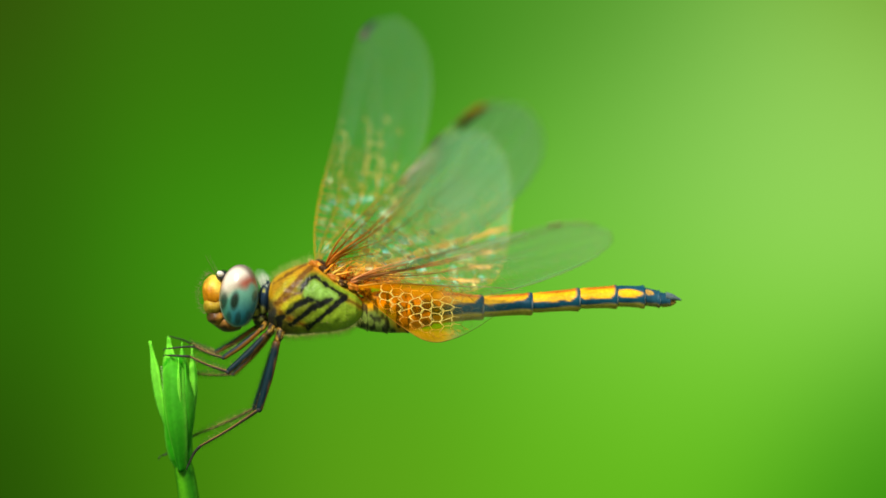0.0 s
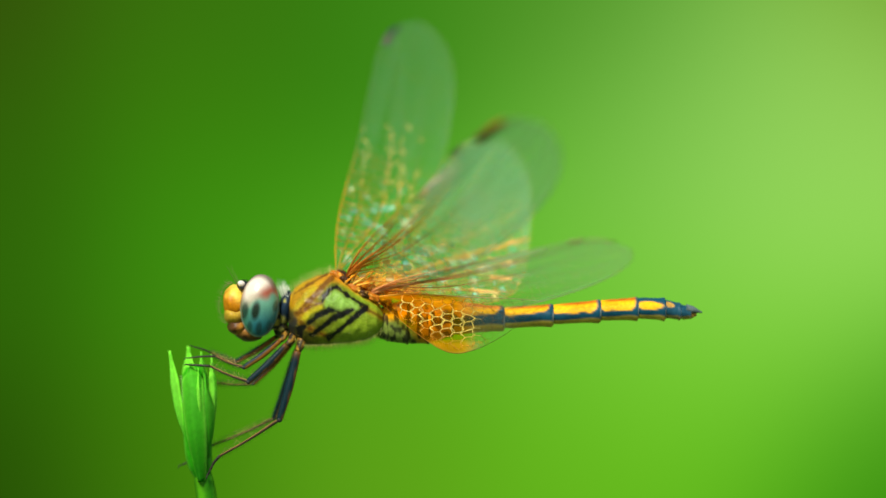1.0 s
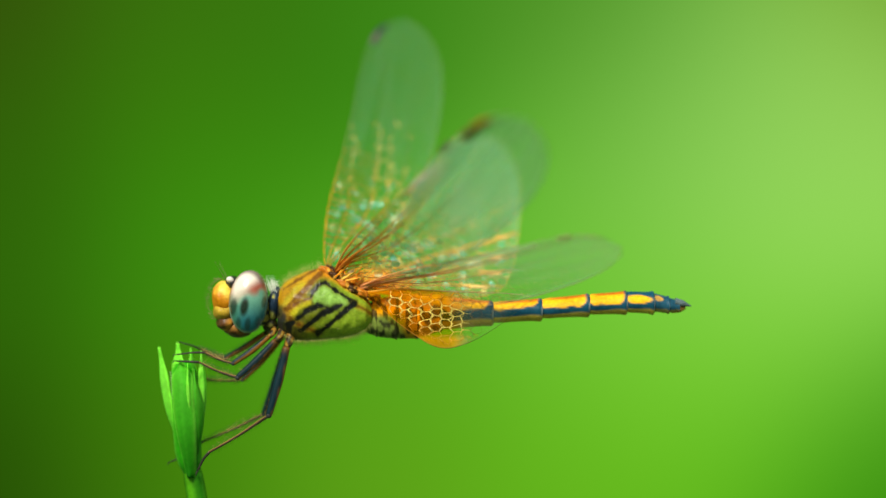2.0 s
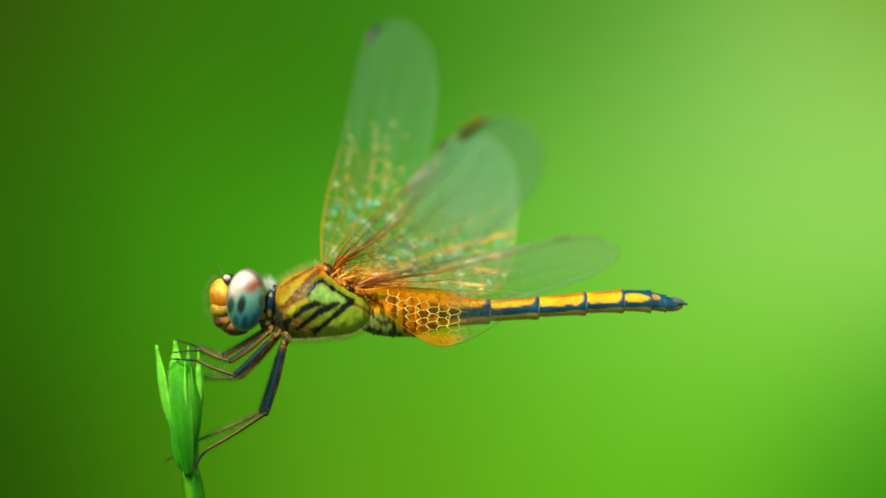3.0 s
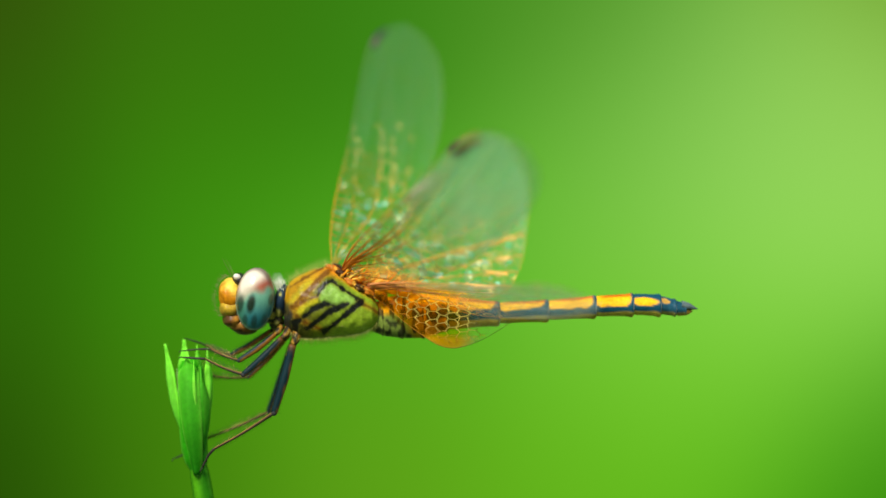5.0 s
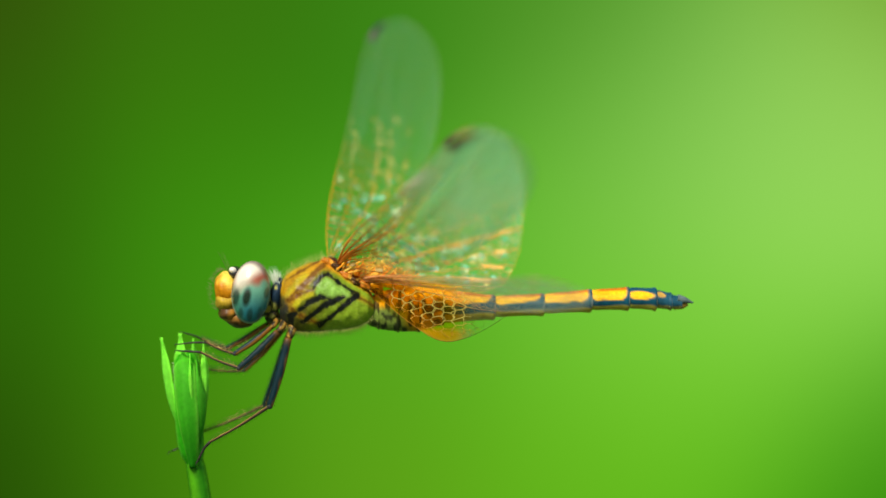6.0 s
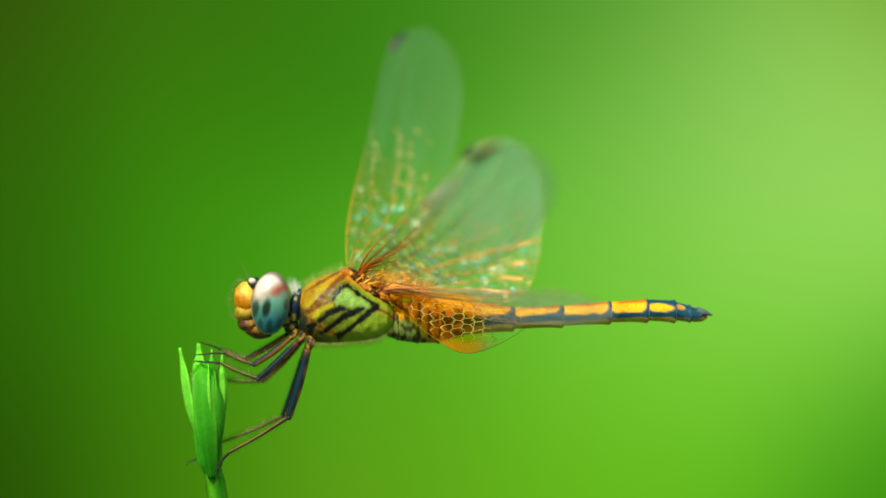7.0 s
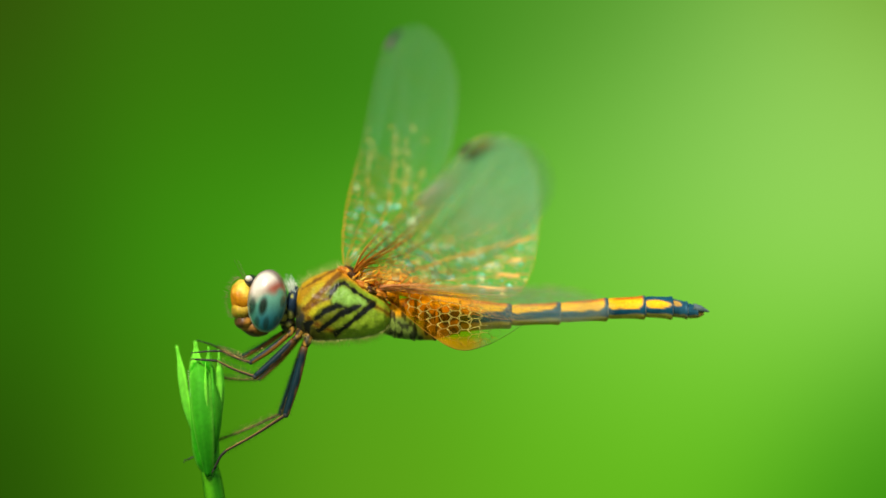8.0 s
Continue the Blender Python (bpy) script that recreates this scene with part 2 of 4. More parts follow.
def bract(parent, foot, middle, tip, width, depth, face, pale=0.3, blunt=0.55):
    """One pointed bract: a keeled, slightly hollow blade of real thickness from foot to tip."""
    s = Shape()
    line = spline([foot, middle, tip], 14)
    n, rings = len(line), []
    face = Vector(face).normalized()
    for i, p in enumerate(line):
        k = i / (n - 1)
        d = (line[min(i + 1, n - 1)] - line[max(i - 1, 0)]).normalized()
        side = d.cross(face).normalized()
        out = side.cross(d).normalized()
        if out.dot(face) < 0:
            out = -out
        w = width * (0.5 + 0.75 * math.sin(min(1, k * 1.6) * 1.6)) * (1 - smooth(blunt, 1.0, k) * 0.9) * 0.5
        ring = []
        for q in range(28):
            a = 2 * math.pi * q / 28
            c, e = math.cos(a), math.sin(a)
            keel = depth * (1 - abs(c)) * 0.5
            th = depth * 0.5 * math.copysign(abs(e) ** 0.8, e) * (1 - 0.75 * smooth(0.6, 1, k))
            # rim highlights are put into the colour; green deepens towards foot and middle
            tone = blend(GREEN, PALE, pale * (0.4 + 0.6 * k) + smooth(0.7, 1.0, abs(c)) * (0.25 + pale * 0.6))
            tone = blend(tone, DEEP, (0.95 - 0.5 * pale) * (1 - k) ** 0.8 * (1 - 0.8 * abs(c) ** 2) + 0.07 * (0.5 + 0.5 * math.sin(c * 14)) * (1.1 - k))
            tone = blend(tone, PALE, 0.08 * max(0.0, math.sin(c * 7 + width * 5)) ** 4)
            ring.append(s.vert(p + side * (c * w) + out * (th + keel * 0.5 - depth * 0.3 * c * c), tone))
        rings.append(ring)
    s.ring_skin(rings)
    return part("bract", s, LEAF, parent)


def build_bud():
    root = tagged(new("flower_bud"), "bright green closed bud with pointed bracts on a slim stem", "bud")
    root.location = PLANT_BASE

    def L(p):
        return Vector(p) - (PLANT_BASE - HOME) / MM
    # stem, from the ground up into the bud
    s = Shape()
    foot = Vector((6.0, 0.5, -1.0))
    rib = lambda k, a: blend((0.02, 0.20, 0.003), (0.10, 0.42, 0.008), 0.5 + 0.5 * math.cos(3 * a))
    s.tube([foot, L((-10.26, 0.00, -19.35))], [1.3, 0.86], rib, 14, steps=40)
    s.tube([L((-10.26, 0.00, -19.35)), L((-10.62, 0.00, -16.43)), L((-10.98, 0.00, -14.18)), L((-11.20, 0.00, -13.05))], [0.86, 0.83, 0.78, 0.6], rib, 14, steps=8)
    part("stem", s, LEAF, root, "slim green stem, ribbed")
    # solid core of the bud
    s = Shape()
    s.tube([L((-11.11, 0.00, -14.18)), L((-11.25, 0.00, -13.05)), L((-11.43, 0.00, -11.93)), L((-11.56, 0.00, -9.90)), L((-11.70, 0.00, -7.65)), L((-11.79, 0.00, -5.62)), L((-11.88, 0.00, -5.04))], [0.45, 0.95, 1.08, 1.14, 1.06, 0.95, 0.6],
           lambda k, a: blend(blend(DEEP, GREEN, 0.5 + 0.5 * k), PALE, 0.15 * (1 + math.sin(5 * a))), 24, steps=8)
    part("calyx", s, LEAF, root, "smooth deep green calyx")
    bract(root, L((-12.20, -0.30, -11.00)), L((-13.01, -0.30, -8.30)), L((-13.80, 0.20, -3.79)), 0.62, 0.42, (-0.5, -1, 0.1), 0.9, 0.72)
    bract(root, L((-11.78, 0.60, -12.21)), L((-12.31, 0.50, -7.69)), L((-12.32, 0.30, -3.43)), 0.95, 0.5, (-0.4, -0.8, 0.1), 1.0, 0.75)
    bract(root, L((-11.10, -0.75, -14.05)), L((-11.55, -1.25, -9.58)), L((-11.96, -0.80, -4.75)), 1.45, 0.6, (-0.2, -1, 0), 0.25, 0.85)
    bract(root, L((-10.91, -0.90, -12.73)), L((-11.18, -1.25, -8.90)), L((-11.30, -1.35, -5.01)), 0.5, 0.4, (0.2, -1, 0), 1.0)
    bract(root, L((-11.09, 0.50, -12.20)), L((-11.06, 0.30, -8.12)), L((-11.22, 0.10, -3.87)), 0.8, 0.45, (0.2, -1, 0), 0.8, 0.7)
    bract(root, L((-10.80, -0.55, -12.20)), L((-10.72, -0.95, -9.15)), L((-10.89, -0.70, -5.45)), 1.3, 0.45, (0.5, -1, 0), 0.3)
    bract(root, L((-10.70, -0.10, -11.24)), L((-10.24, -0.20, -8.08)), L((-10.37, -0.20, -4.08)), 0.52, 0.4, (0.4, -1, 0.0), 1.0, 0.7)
    # fine teeth along one rim
    s = Shape()
    for i in range(11):
        a = L((-12.70, -0.60, -5.81)).lerp(L((-12.51, -0.70, -7.82)), i / 10)
        s.spike(a, a + Vector((-0.16, -0.05, 0.06)), 0.05, (0.6, 0.75, 0.4))
    part("rim_fringe", s, BRISTLE, root, "pale fine teeth along the rim", "stuff")
    return root


# ---- the dragonfly ----
HOME = Vector((-0.008730, 0.0, -0.004005))


def hairs(name, parent, roots, length, lean, colour, radius=0.016, label=""):
    s = Shape()
    for p in roots:
        p = Vector(p)
        d = Vector(lean) + Vector((RNG.gauss(0, 0.3), RNG.gauss(0, 0.45), RNG.gauss(0, 0.2)))
        d = d.normalized() * length * RNG.uniform(0.55, 1.25)
        s.spike(p, p + d, radius, colour)
    return part(name, s, BRISTLE, parent, label, "stuff")


def build_head(root):
    s = Shape()
    occ = [(0.28, 0.25, 0.035), (0.02, 0.02, 0.016)]
    s.blob((-6.75, 0.00, -0.32), (1.35, 2.3, 2.2), lambda p, n: blend(occ[0], occ[1], smooth(0.35, 0.6, noise.noise(p * 1.4) * 0.5 + 0.5)), 40, 28)
    s.blob((-5.49, 0.00, -0.90), (0.55, 1.5, 1.3), lambda p, n: occ[0] if 0.1 < (p.z + 0.9) * 1.3 % 1.1 < 0.75 else occ[1], 28, 20)
    head = part("head", s, CUTICLE, root, "yellow and black head capsule")

    head.location = (0.00021, 0, 0)

    def eye_colour(p, n):
        sx, sz = (p.x - EC.x) / 1.55, (p.z - EC.z) / 2.54
        teal = blend((0.012, 0.13, 0.16), (0.12, 0.32, 0.20), smooth(-0.7, 0.25, sz))
        teal = blend(teal, (0.04, 0.16, 0.08), smooth(0.1, 0.7, -sx) * 0.7)
        # the cream also paints the broad highlight on top of the eye
        cream, rust = (0.66, 0.60, 0.46), (0.30, 0.07, 0.03)
        top = blend(blend(rust, (0.42, 0.36, 0.24), smooth(0.3, -0.3, sx)), cream, smooth(0.25, 0.66, sz - 0.34 * sx))
        top = blend(top, (0.30, 0.10, 0.06), smooth(0.45, 0.8, -sx - 0.1) * 0.6)
        c = blend(teal, top, smooth(0.08, 0.4, sz - 0.2 * sx + 0.16 * noise.noise(p * 1.3)))
        for ax, az, r, k in ((-0.12, -0.14, 0.26, 1.0), (-0.70, -0.16, 0.24, 0.85), (0.02, -0.68, 0.18, 0.7), (-0.46, -0.66, 0.17, 0.65), (0.5, -0.62, 0.15, 0.4), (0.85, 0.0, 0.16, 0.6)):
            d = math.hypot(sx - ax - 0.25 * (sz - az), (sz - az) * 0.75)
            c = blend(c, (0.008, 0.02, 0.012), k * (1 - smooth(r * 0.5, r * 1.15, d)))
        c = blend(c, (0.10, 0.05, 0.03), smooth(0.8, 0.97, math.hypot(sx, sz)) * smooth(0.0, 0.5, sz - 0.3 * sx) * 0.8)
        return blend(c, (0.30, 0.38, 0.26), smooth(0.88, 0.99, math.hypot(sx, sz)) * smooth(0.3, -0.2, sz) * 0.6)
    for y in (-1.55, 1.55):
        EC = Vector((-6.66, 0.00, -0.13))
        EC.y = y
        if y > 0:
            EC += Vector((-0.16, 0, -0.1))
        s = Shape()
        s.blob(EC, (1.55, 1.45, 2.49), eye_colour, 96, 72, tilt=-4)
        part("eye", s, EYE_SHELL, head, "large compound eye, cream with a painted highlight above, teal below with dark spots")

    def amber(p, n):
        # amber that pales upwards, with the top highlight painted in
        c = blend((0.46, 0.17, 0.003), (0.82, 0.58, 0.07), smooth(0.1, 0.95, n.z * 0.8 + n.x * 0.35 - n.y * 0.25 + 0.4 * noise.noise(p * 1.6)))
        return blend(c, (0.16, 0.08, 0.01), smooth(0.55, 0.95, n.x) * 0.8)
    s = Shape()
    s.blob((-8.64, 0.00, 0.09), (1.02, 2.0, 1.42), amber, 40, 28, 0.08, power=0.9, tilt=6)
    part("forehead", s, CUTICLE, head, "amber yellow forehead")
    s = Shape()
    s.blob((-8.59, 0.00, -0.90), (1.0, 1.95, 0.86), lambda p, n: blend((0.42, 0.27, 0.02), (0.15, 0.09, 0.012), smooth(-0.1, 0.9, n.x - 0.6 * n.z)), 36, 20, 0.08, power=0.9)
    part("clypeus", s, CUTICLE, head, "yellow plate below the forehead")
    s = Shape()
    s.blob((-8.36, 0.00, -1.80), (0.95, 1.75, 0.76), lambda p, n: blend((0.07, 0.03, 0.008), (0.36, 0.16, 0.02), smooth(0.1, 0.5, noise.noise(p * 1.6))), 36, 20, 0.1, 3, power=0.9)
    part("labrum", s, CUTICLE, head, "dark brown upper lip")
    s = Shape()
    s.blob((-7.68, 0.00, -2.22), (1.2, 1.5, 0.82), lambda p, n: blend((0.28, 0.13, 0.025), (0.05, 0.02, 0.008), smooth(0.0, 0.8, -n.z + 0.5 * noise.noise(p * 2))), 36, 20, 0.08, 5, tilt=-8)
    part("labium", s, CUTICLE, head, "olive brown lower lip")
    s = Shape()
    s.blob((-8.00, -0.35, 1.32), (0.62, 1.3, 0.6), (0.02, 0.018, 0.015), 24, 16)
    part("vertex", s, EYE_SHELL, head, "black glossy swelling between the eyes")
    for q in (-0.75, 0.75):
        s = Shape()
        c = Vector((-8.12, -0.35, 1.60)) + Vector((0, q * 1.45, 0))
        # the white highlight of the lens is its base colour here
        s.blob(c, (0.31, 0.3, 0.25), (0.66, 0.6, 0.5), 20, 14, tilt=-20)
        part("ocellus", s, EYE_SHELL, head, "simple eye, its highlight painted pale")
    for q in (-0.9, 0.9):
        s = Shape()
        a = Vector((-8.46, 0.00, 1.44)) + Vector((0, q, 0))
        s.tube([a, a + Vector((-0.35, q * 0.2, 0.65)), a + Vector((-0.85, q * 0.6, 1.6))], [0.05, 0.02, 0.006], (0.14, 0.12, 0.05), 6, steps=5)
        part("antenna", s, LIMB, head, "short thin dark antenna")
    pts = []
    for i in range(170):
        th, ph = RNG.uniform(0.1, 2.6), RNG.uniform(-2.0, 0.4)
        pts.append(Vector((-8.68, 0.00, -0.09)) + Vector((-math.sin(th) * 1.15, math.sin(ph) * 1.6, math.cos(th) * 1.75)))
    hairs("face_fuzz", head, pts, 0.55, (-0.9, -0.1, 0.35), (0.3, 0.28, 0.1), 0.009, "short fine hairs on the face")


THORAX = [(-4.18, 0.67, -2.47, 1.50), (-3.73, 1.35, -2.79, 2.00), (-2.92, 1.84, -3.29, 2.40), (-1.89, 2.25, -3.33, 2.60), (-0.81, 2.61, -3.24, 2.65), (0.09, 2.25, -3.15, 2.60), (1.13, 1.44, -3.06, 2.50), (2.05, 0.80, -2.83, 2.30), (2.80, 0.25, -2.45, 1.90), (3.25, -0.45, -1.90, 1.30)]
BLACK_SUTURES = [
    [(-1.46, 0.26, 0.07), (-1.31, 0.70, 0.15), (-0.92, 1.15, 0.17), (-0.36, 1.39, 0.12), (0.53, 0.71, 0.12), (1.27, 0.27, 0.13), (1.91, -0.17, 0.15)],
    [(-2.59, -1.49, 0.15), (-1.71, -0.84, 0.25), (-0.87, -0.39, 0.21), (-0.13, -0.52, 0.11)],
    [(-2.33, -2.45, 0.15), (-1.45, -1.75, 0.15), (-0.82, -1.22, 0.25), (-0.05, -0.77, 0.25), (0.83, -0.41, 0.12)],
    [(-0.93, -2.67, 0.22), (-0.41, -2.25, 0.15), (0.25, -1.71, 0.17), (0.99, -1.03, 0.22), (1.90, -0.32, 0.21)],
    [(-3.26, -2.68, 0.25), (-3.22, -1.94, 0.28), (-2.85, -1.71, 0.15)],
    [(-4.19, -1.06, 0.25), (-4.34, -0.32, 0.22)]]
BROWN_SUTURES = [
    [(-3.38, -0.68, 0.23), (-2.79, -0.16, 0.23), (-2.05, 0.73, 0.19), (-1.32, 1.59, 0.22), (-0.73, 2.14, 0.18)],
    [(-3.68, 0.87, 0.09), (-2.55, 1.58, 0.10), (-1.25, 2.39, 0.12)],
    [(-2.79, -0.34, 0.08), (-1.98, 0.02, 0.08), (-1.46, 0.17, 0.08)],
    [(-3.08, -1.49, 0.18), (-2.11, -2.08, 0.12), (-0.85, -2.59, 0.12)],
    [(1.87, -0.29, 0.13), (2.61, -0.65, 0.11), (3.20, -1.09, 0.11)]]
LIME = [(-1.31, 0.14), (-0.53, 1.15), (1.75, -0.14), (0.10, -0.62), (-1.01, -0.24)]


def inside(x, z, poly):
    hit = False
    for (ax, az), (bx, bz) in zip(poly, poly[1:] + poly[:1]):
        if (az > z) != (bz > z) and x < (bx - ax) * (z - az) / (bz - az) + ax:
            hit = not hit
    return hit


def thorax_paint(x, z, up):
    """Colour and height of the side plates: olive yellow and lime, with black sutures."""
    wob = 0.12 * noise.noise(Vector((x * 1.3, z * 1.3, 2))) + 0.07 * noise.noise(Vector((x * 3.4, z * 3.4, 5)))
    c = blend((0.11, 0.13, 0.006), (0.20, 0.30, 0.016), smooth(-1.2, 0.8, x - z * 0.3))
    c = blend(c, (0.34, 0.18, 0.004), smooth(-1.89, -3.0, x - z * 0.55))
    c = blend(c, (0.36, 0.30, 0.010), 0.9 * (1 - smooth(0.05, 0.5, near_line(x, z, [(-3.67, -0.68), (-3.23, 0.13), (-2.13, 1.25)]) + wob)))
    c = blend(c, (0.40, 0.36, 0.010), 1 - smooth(0.05, 0.35, near_line(x, z, [(-2.89, -1.20), (-2.53, -0.63), (-1.61, -0.16)]) + wob))
    c = blend(c, (0.06, 0.05, 0.008), 0.85 * smooth(-1.5, -2.4, x + wob * 4 - (z + 2) * 0.3) * smooth(-1.0, -1.6, z))
    c = blend(c, (0.012, 0.018, 0.018), 0.9 * smooth(-3.1, -3.7, x + wob * 3) * smooth(-0.1, -0.8, z))
    d = near_line(x, z, LIME + LIME[:1])
    d = -d if inside(x, z, LIME) else d
    c = blend(c, (0.21, 0.38, 0.055), 1 - smooth(-0.02, 0.28, d + wob))
    # brownish back
    c = blend(c, blend((0.42, 0.26, 0.008), (0.55, 0.2, 0.008), smooth(-2.56, -0.56, x)), smooth(0.6, 0.9, up))
    h = 0.0
    for line in BROWN_SUTURES:
        d = stroke_gap(x, z, line) + wob
        c = blend(c, (0.30, 0.15, 0.005), 0.45 * (1 - smooth(0.0, 0.3, d)))
        c = blend(c, (0.10, 0.034, 0.003), 0.85 * (1 - smooth(-0.10, 0.09, d)))
        h -= 0.01 * (1 - smooth(-0.05, 0.2, d))
    for line in BLACK_SUTURES:
        d = stroke_gap(x, z, line) + wob
        c = blend(c, (0.06, 0.06, 0.005), 0.45 * (1 - smooth(0.0, 0.30, d)))
        c = blend(c, (0.006, 0.007, 0.005), 1 - smooth(-0.06, 0.08, d))
        h -= 0.025 * (1 - smooth(-0.1, 0.2, d))
    h += 0.05 * noise.noise(Vector((x * 2.1, z * 2.1, 0)))
    return c, h


def build_thorax(root):
    s = Shape()
    n, m = 180, 200
    x0, x1 = THORAX[0][0], THORAX[-1][0]
    rings = []
    for i in range(n + 1):
        x = lerp(x0, x1, i / n)
        top, low, wid = (along([(r[0], r[k]) for r in THORAX], x) for k in (1, 2, 3))
        cz, hz = (top + low) / 2, (top - low) / 2
        ring = []
        for j in range(m):
            a = 2 * math.pi * j / m
            ca, sa = math.cos(a), math.sin(a)
            y = wid * math.copysign(abs(ca) ** 0.8, ca) * (1 - 0.22 * max(0, sa) ** 2)
            z = cz + hz * math.copysign(abs(sa) ** 0.88, sa)
            c, h = thorax_paint(x, z, sa)
            ring.append(s.vert((x, y * (1 + h * 0.5), z + sa * h), c))
        rings.append(ring)
    s.ring_skin(rings)
    thorax = part("thorax", s, CUTICLE, root, "olive and lime thorax with black slanting stripes")
    # collar behind the head
    s = Shape()
    s.blob((-4.45, 0.00, -0.36), (0.62, 1.5, 1.40), lambda p, n: blend((0.012, 0.026, 0.045), (0.34, 0.32, 0.06), smooth(0.22, 0.5, noise.noise(p * 1.5))), 30, 22, 0.1, 2, tilt=-8)
    s.blob((-4.85, 0.00, -1.95), (0.6, 1.0, 0.7), lambda p, n: blend((0.03, 0.026, 0.012), (0.22, 0.20, 0.03), smooth(0.15, 0.45, noise.noise(p * 2.2))), 26, 18, 0.15, 6)
    part("collar", s, CUTICLE, thorax, "blue-black collar behind the head")
    # wing sockets: lumpy amber plates on the back
    for x, y, z, r, c in ((-0.35, -0.90, 2.26, 0.42, 0), (0.34, -1.30, 1.91, 0.34, 1), (1.05, -1.20, 1.28, 0.45, 0), (1.77, -1.40, 0.84, 0.36, 1), (2.53, -1.30, 0.57, 0.4, 0),
                            (3.24, -1.30, 0.17, 0.36, 1), (-0.04, 0.70, 2.33, 0.4, 1), (1.11, 0.40, 1.48, 0.5, 0), (2.24, 0.30, 0.98, 0.5, 0), (3.28, 0.20, 0.40, 0.45, 0)):
        s = Shape()
        p = Vector((x, y, z))
        tone = (0.42, 0.13, 0.008) if c == 0 else (0.05, 0.02, 0.006)
        s.blob(p, (r * 1.5, r * 1.1, r * 0.8), lambda q, n: blend(tone, (0.8, 0.45, 0.06), smooth(0.1, 0.6, noise.noise(q * 2.6))), 22, 16, 0.35, x * 0.37, tilt=-28)
        part("wing_socket", s, CUTICLE, thorax, "lumpy amber wing joint")
    for i in range(110):
        s = Shape()
        a = Vector((0.30, -1.00, 1.80)).lerp(Vector((5.2, -1.00, 0.25)), RNG.random()) + Vector((0, RNG.uniform(-0.6, 1.8), 0))
        d = Vector((RNG.uniform(0.4, 2.0), RNG.uniform(-0.6, 0.6), RNG.uniform(0.0, 1.5)))
        s.tube([a, a + d * 0.5 + Vector((0, 0, RNG.uniform(-0.1, 0.15))), a + d], [0.095, 0.06, 0.025], blend((1.0, 0.74, 0.13), (1.0, 0.36, 0.005), RNG.random()), 6, steps=4)
        part("wing_strut", s, VEIN, thorax, "thin amber strut at the wing root")
    pts = []
    for i in range(150):
        x = RNG.uniform(-4.02, -0.33)
        top = along([(r[0], r[1]) for r in THORAX], x)
        pts.append((x, RNG.uniform(-1.6, 1.6), top - 0.1))
    hairs("back_fuzz", thorax, pts, 0.85, (-0.35, -0.15, 0.9), (0.72, 0.62, 0.2), 0.009, "fine golden hairs on the back")
    pts = [Vector((-4.54, 0.00, 0.90)) + Vector((RNG.uniform(-0.25, 0.3), RNG.uniform(-1.3, 1.3), RNG.uniform(-0.5, 0.2))) for _ in range(90)]
    hairs("collar_fuzz", thorax, pts, 1.05, (-0.3, -0.1, 0.95), (0.8, 0.85, 0.7), 0.024, "white bristles on the collar")
    pts = []
    for i in range(1000):
        x = RNG.uniform(-3.89, 3.22)
        low = along([(r[0], r[2]) for r in THORAX], x)
        pts.append((x, RNG.uniform(-1.9, 1.9), low + 0.15))
    hairs("belly_fuzz", thorax, pts, 0.72, (0.15, -0.2, -0.9), (0.9, 0.85, 0.25), 0.007, "fine pale hairs under the thorax")
    pts = [(RNG.uniform(-3.67, 2.78), -2.45, RNG.uniform(-2.62, 1.38)) for _ in range(140)]
    hairs("flank_fuzz", thorax, pts, 0.4, (-0.5, -0.6, 0.3), (0.4, 0.34, 0.1), 0.005, "fine hairs on the flank")
    return thorax


SEGMENTS = [(2.79, -0.45, -2.61, 3.69, 0.00, -2.97, 0),
            (3.69, 0.00, -2.97, 5.31, 0.41, -3.15, 0),
            (5.31, 0.41, -3.15, 6.98, 0.41, -3.10, 0),
            (6.98, 0.41, -3.10, 8.87, 0.27, -2.47, 1),
            (8.87, 0.27, -2.47, 12.91, -0.18, -1.93, 2),
            (12.91, -0.18, -1.93, 16.79, 0.04, -1.58, 2),
            (16.79, 0.04, -1.58, 20.56, 0.41, -1.26, 3),
            (20.56, 0.41, -1.26, 23.54, 0.63, -1.08, 4),
            (23.54, 0.63, -1.08, 25.70, 0.58, -1.08, 5),
            (25.70, 0.50, -0.99, 26.91, 0.18, -1.12, 6),
            (26.91, 0.14, -1.08, 27.72, -0.09, -0.99, 7)]


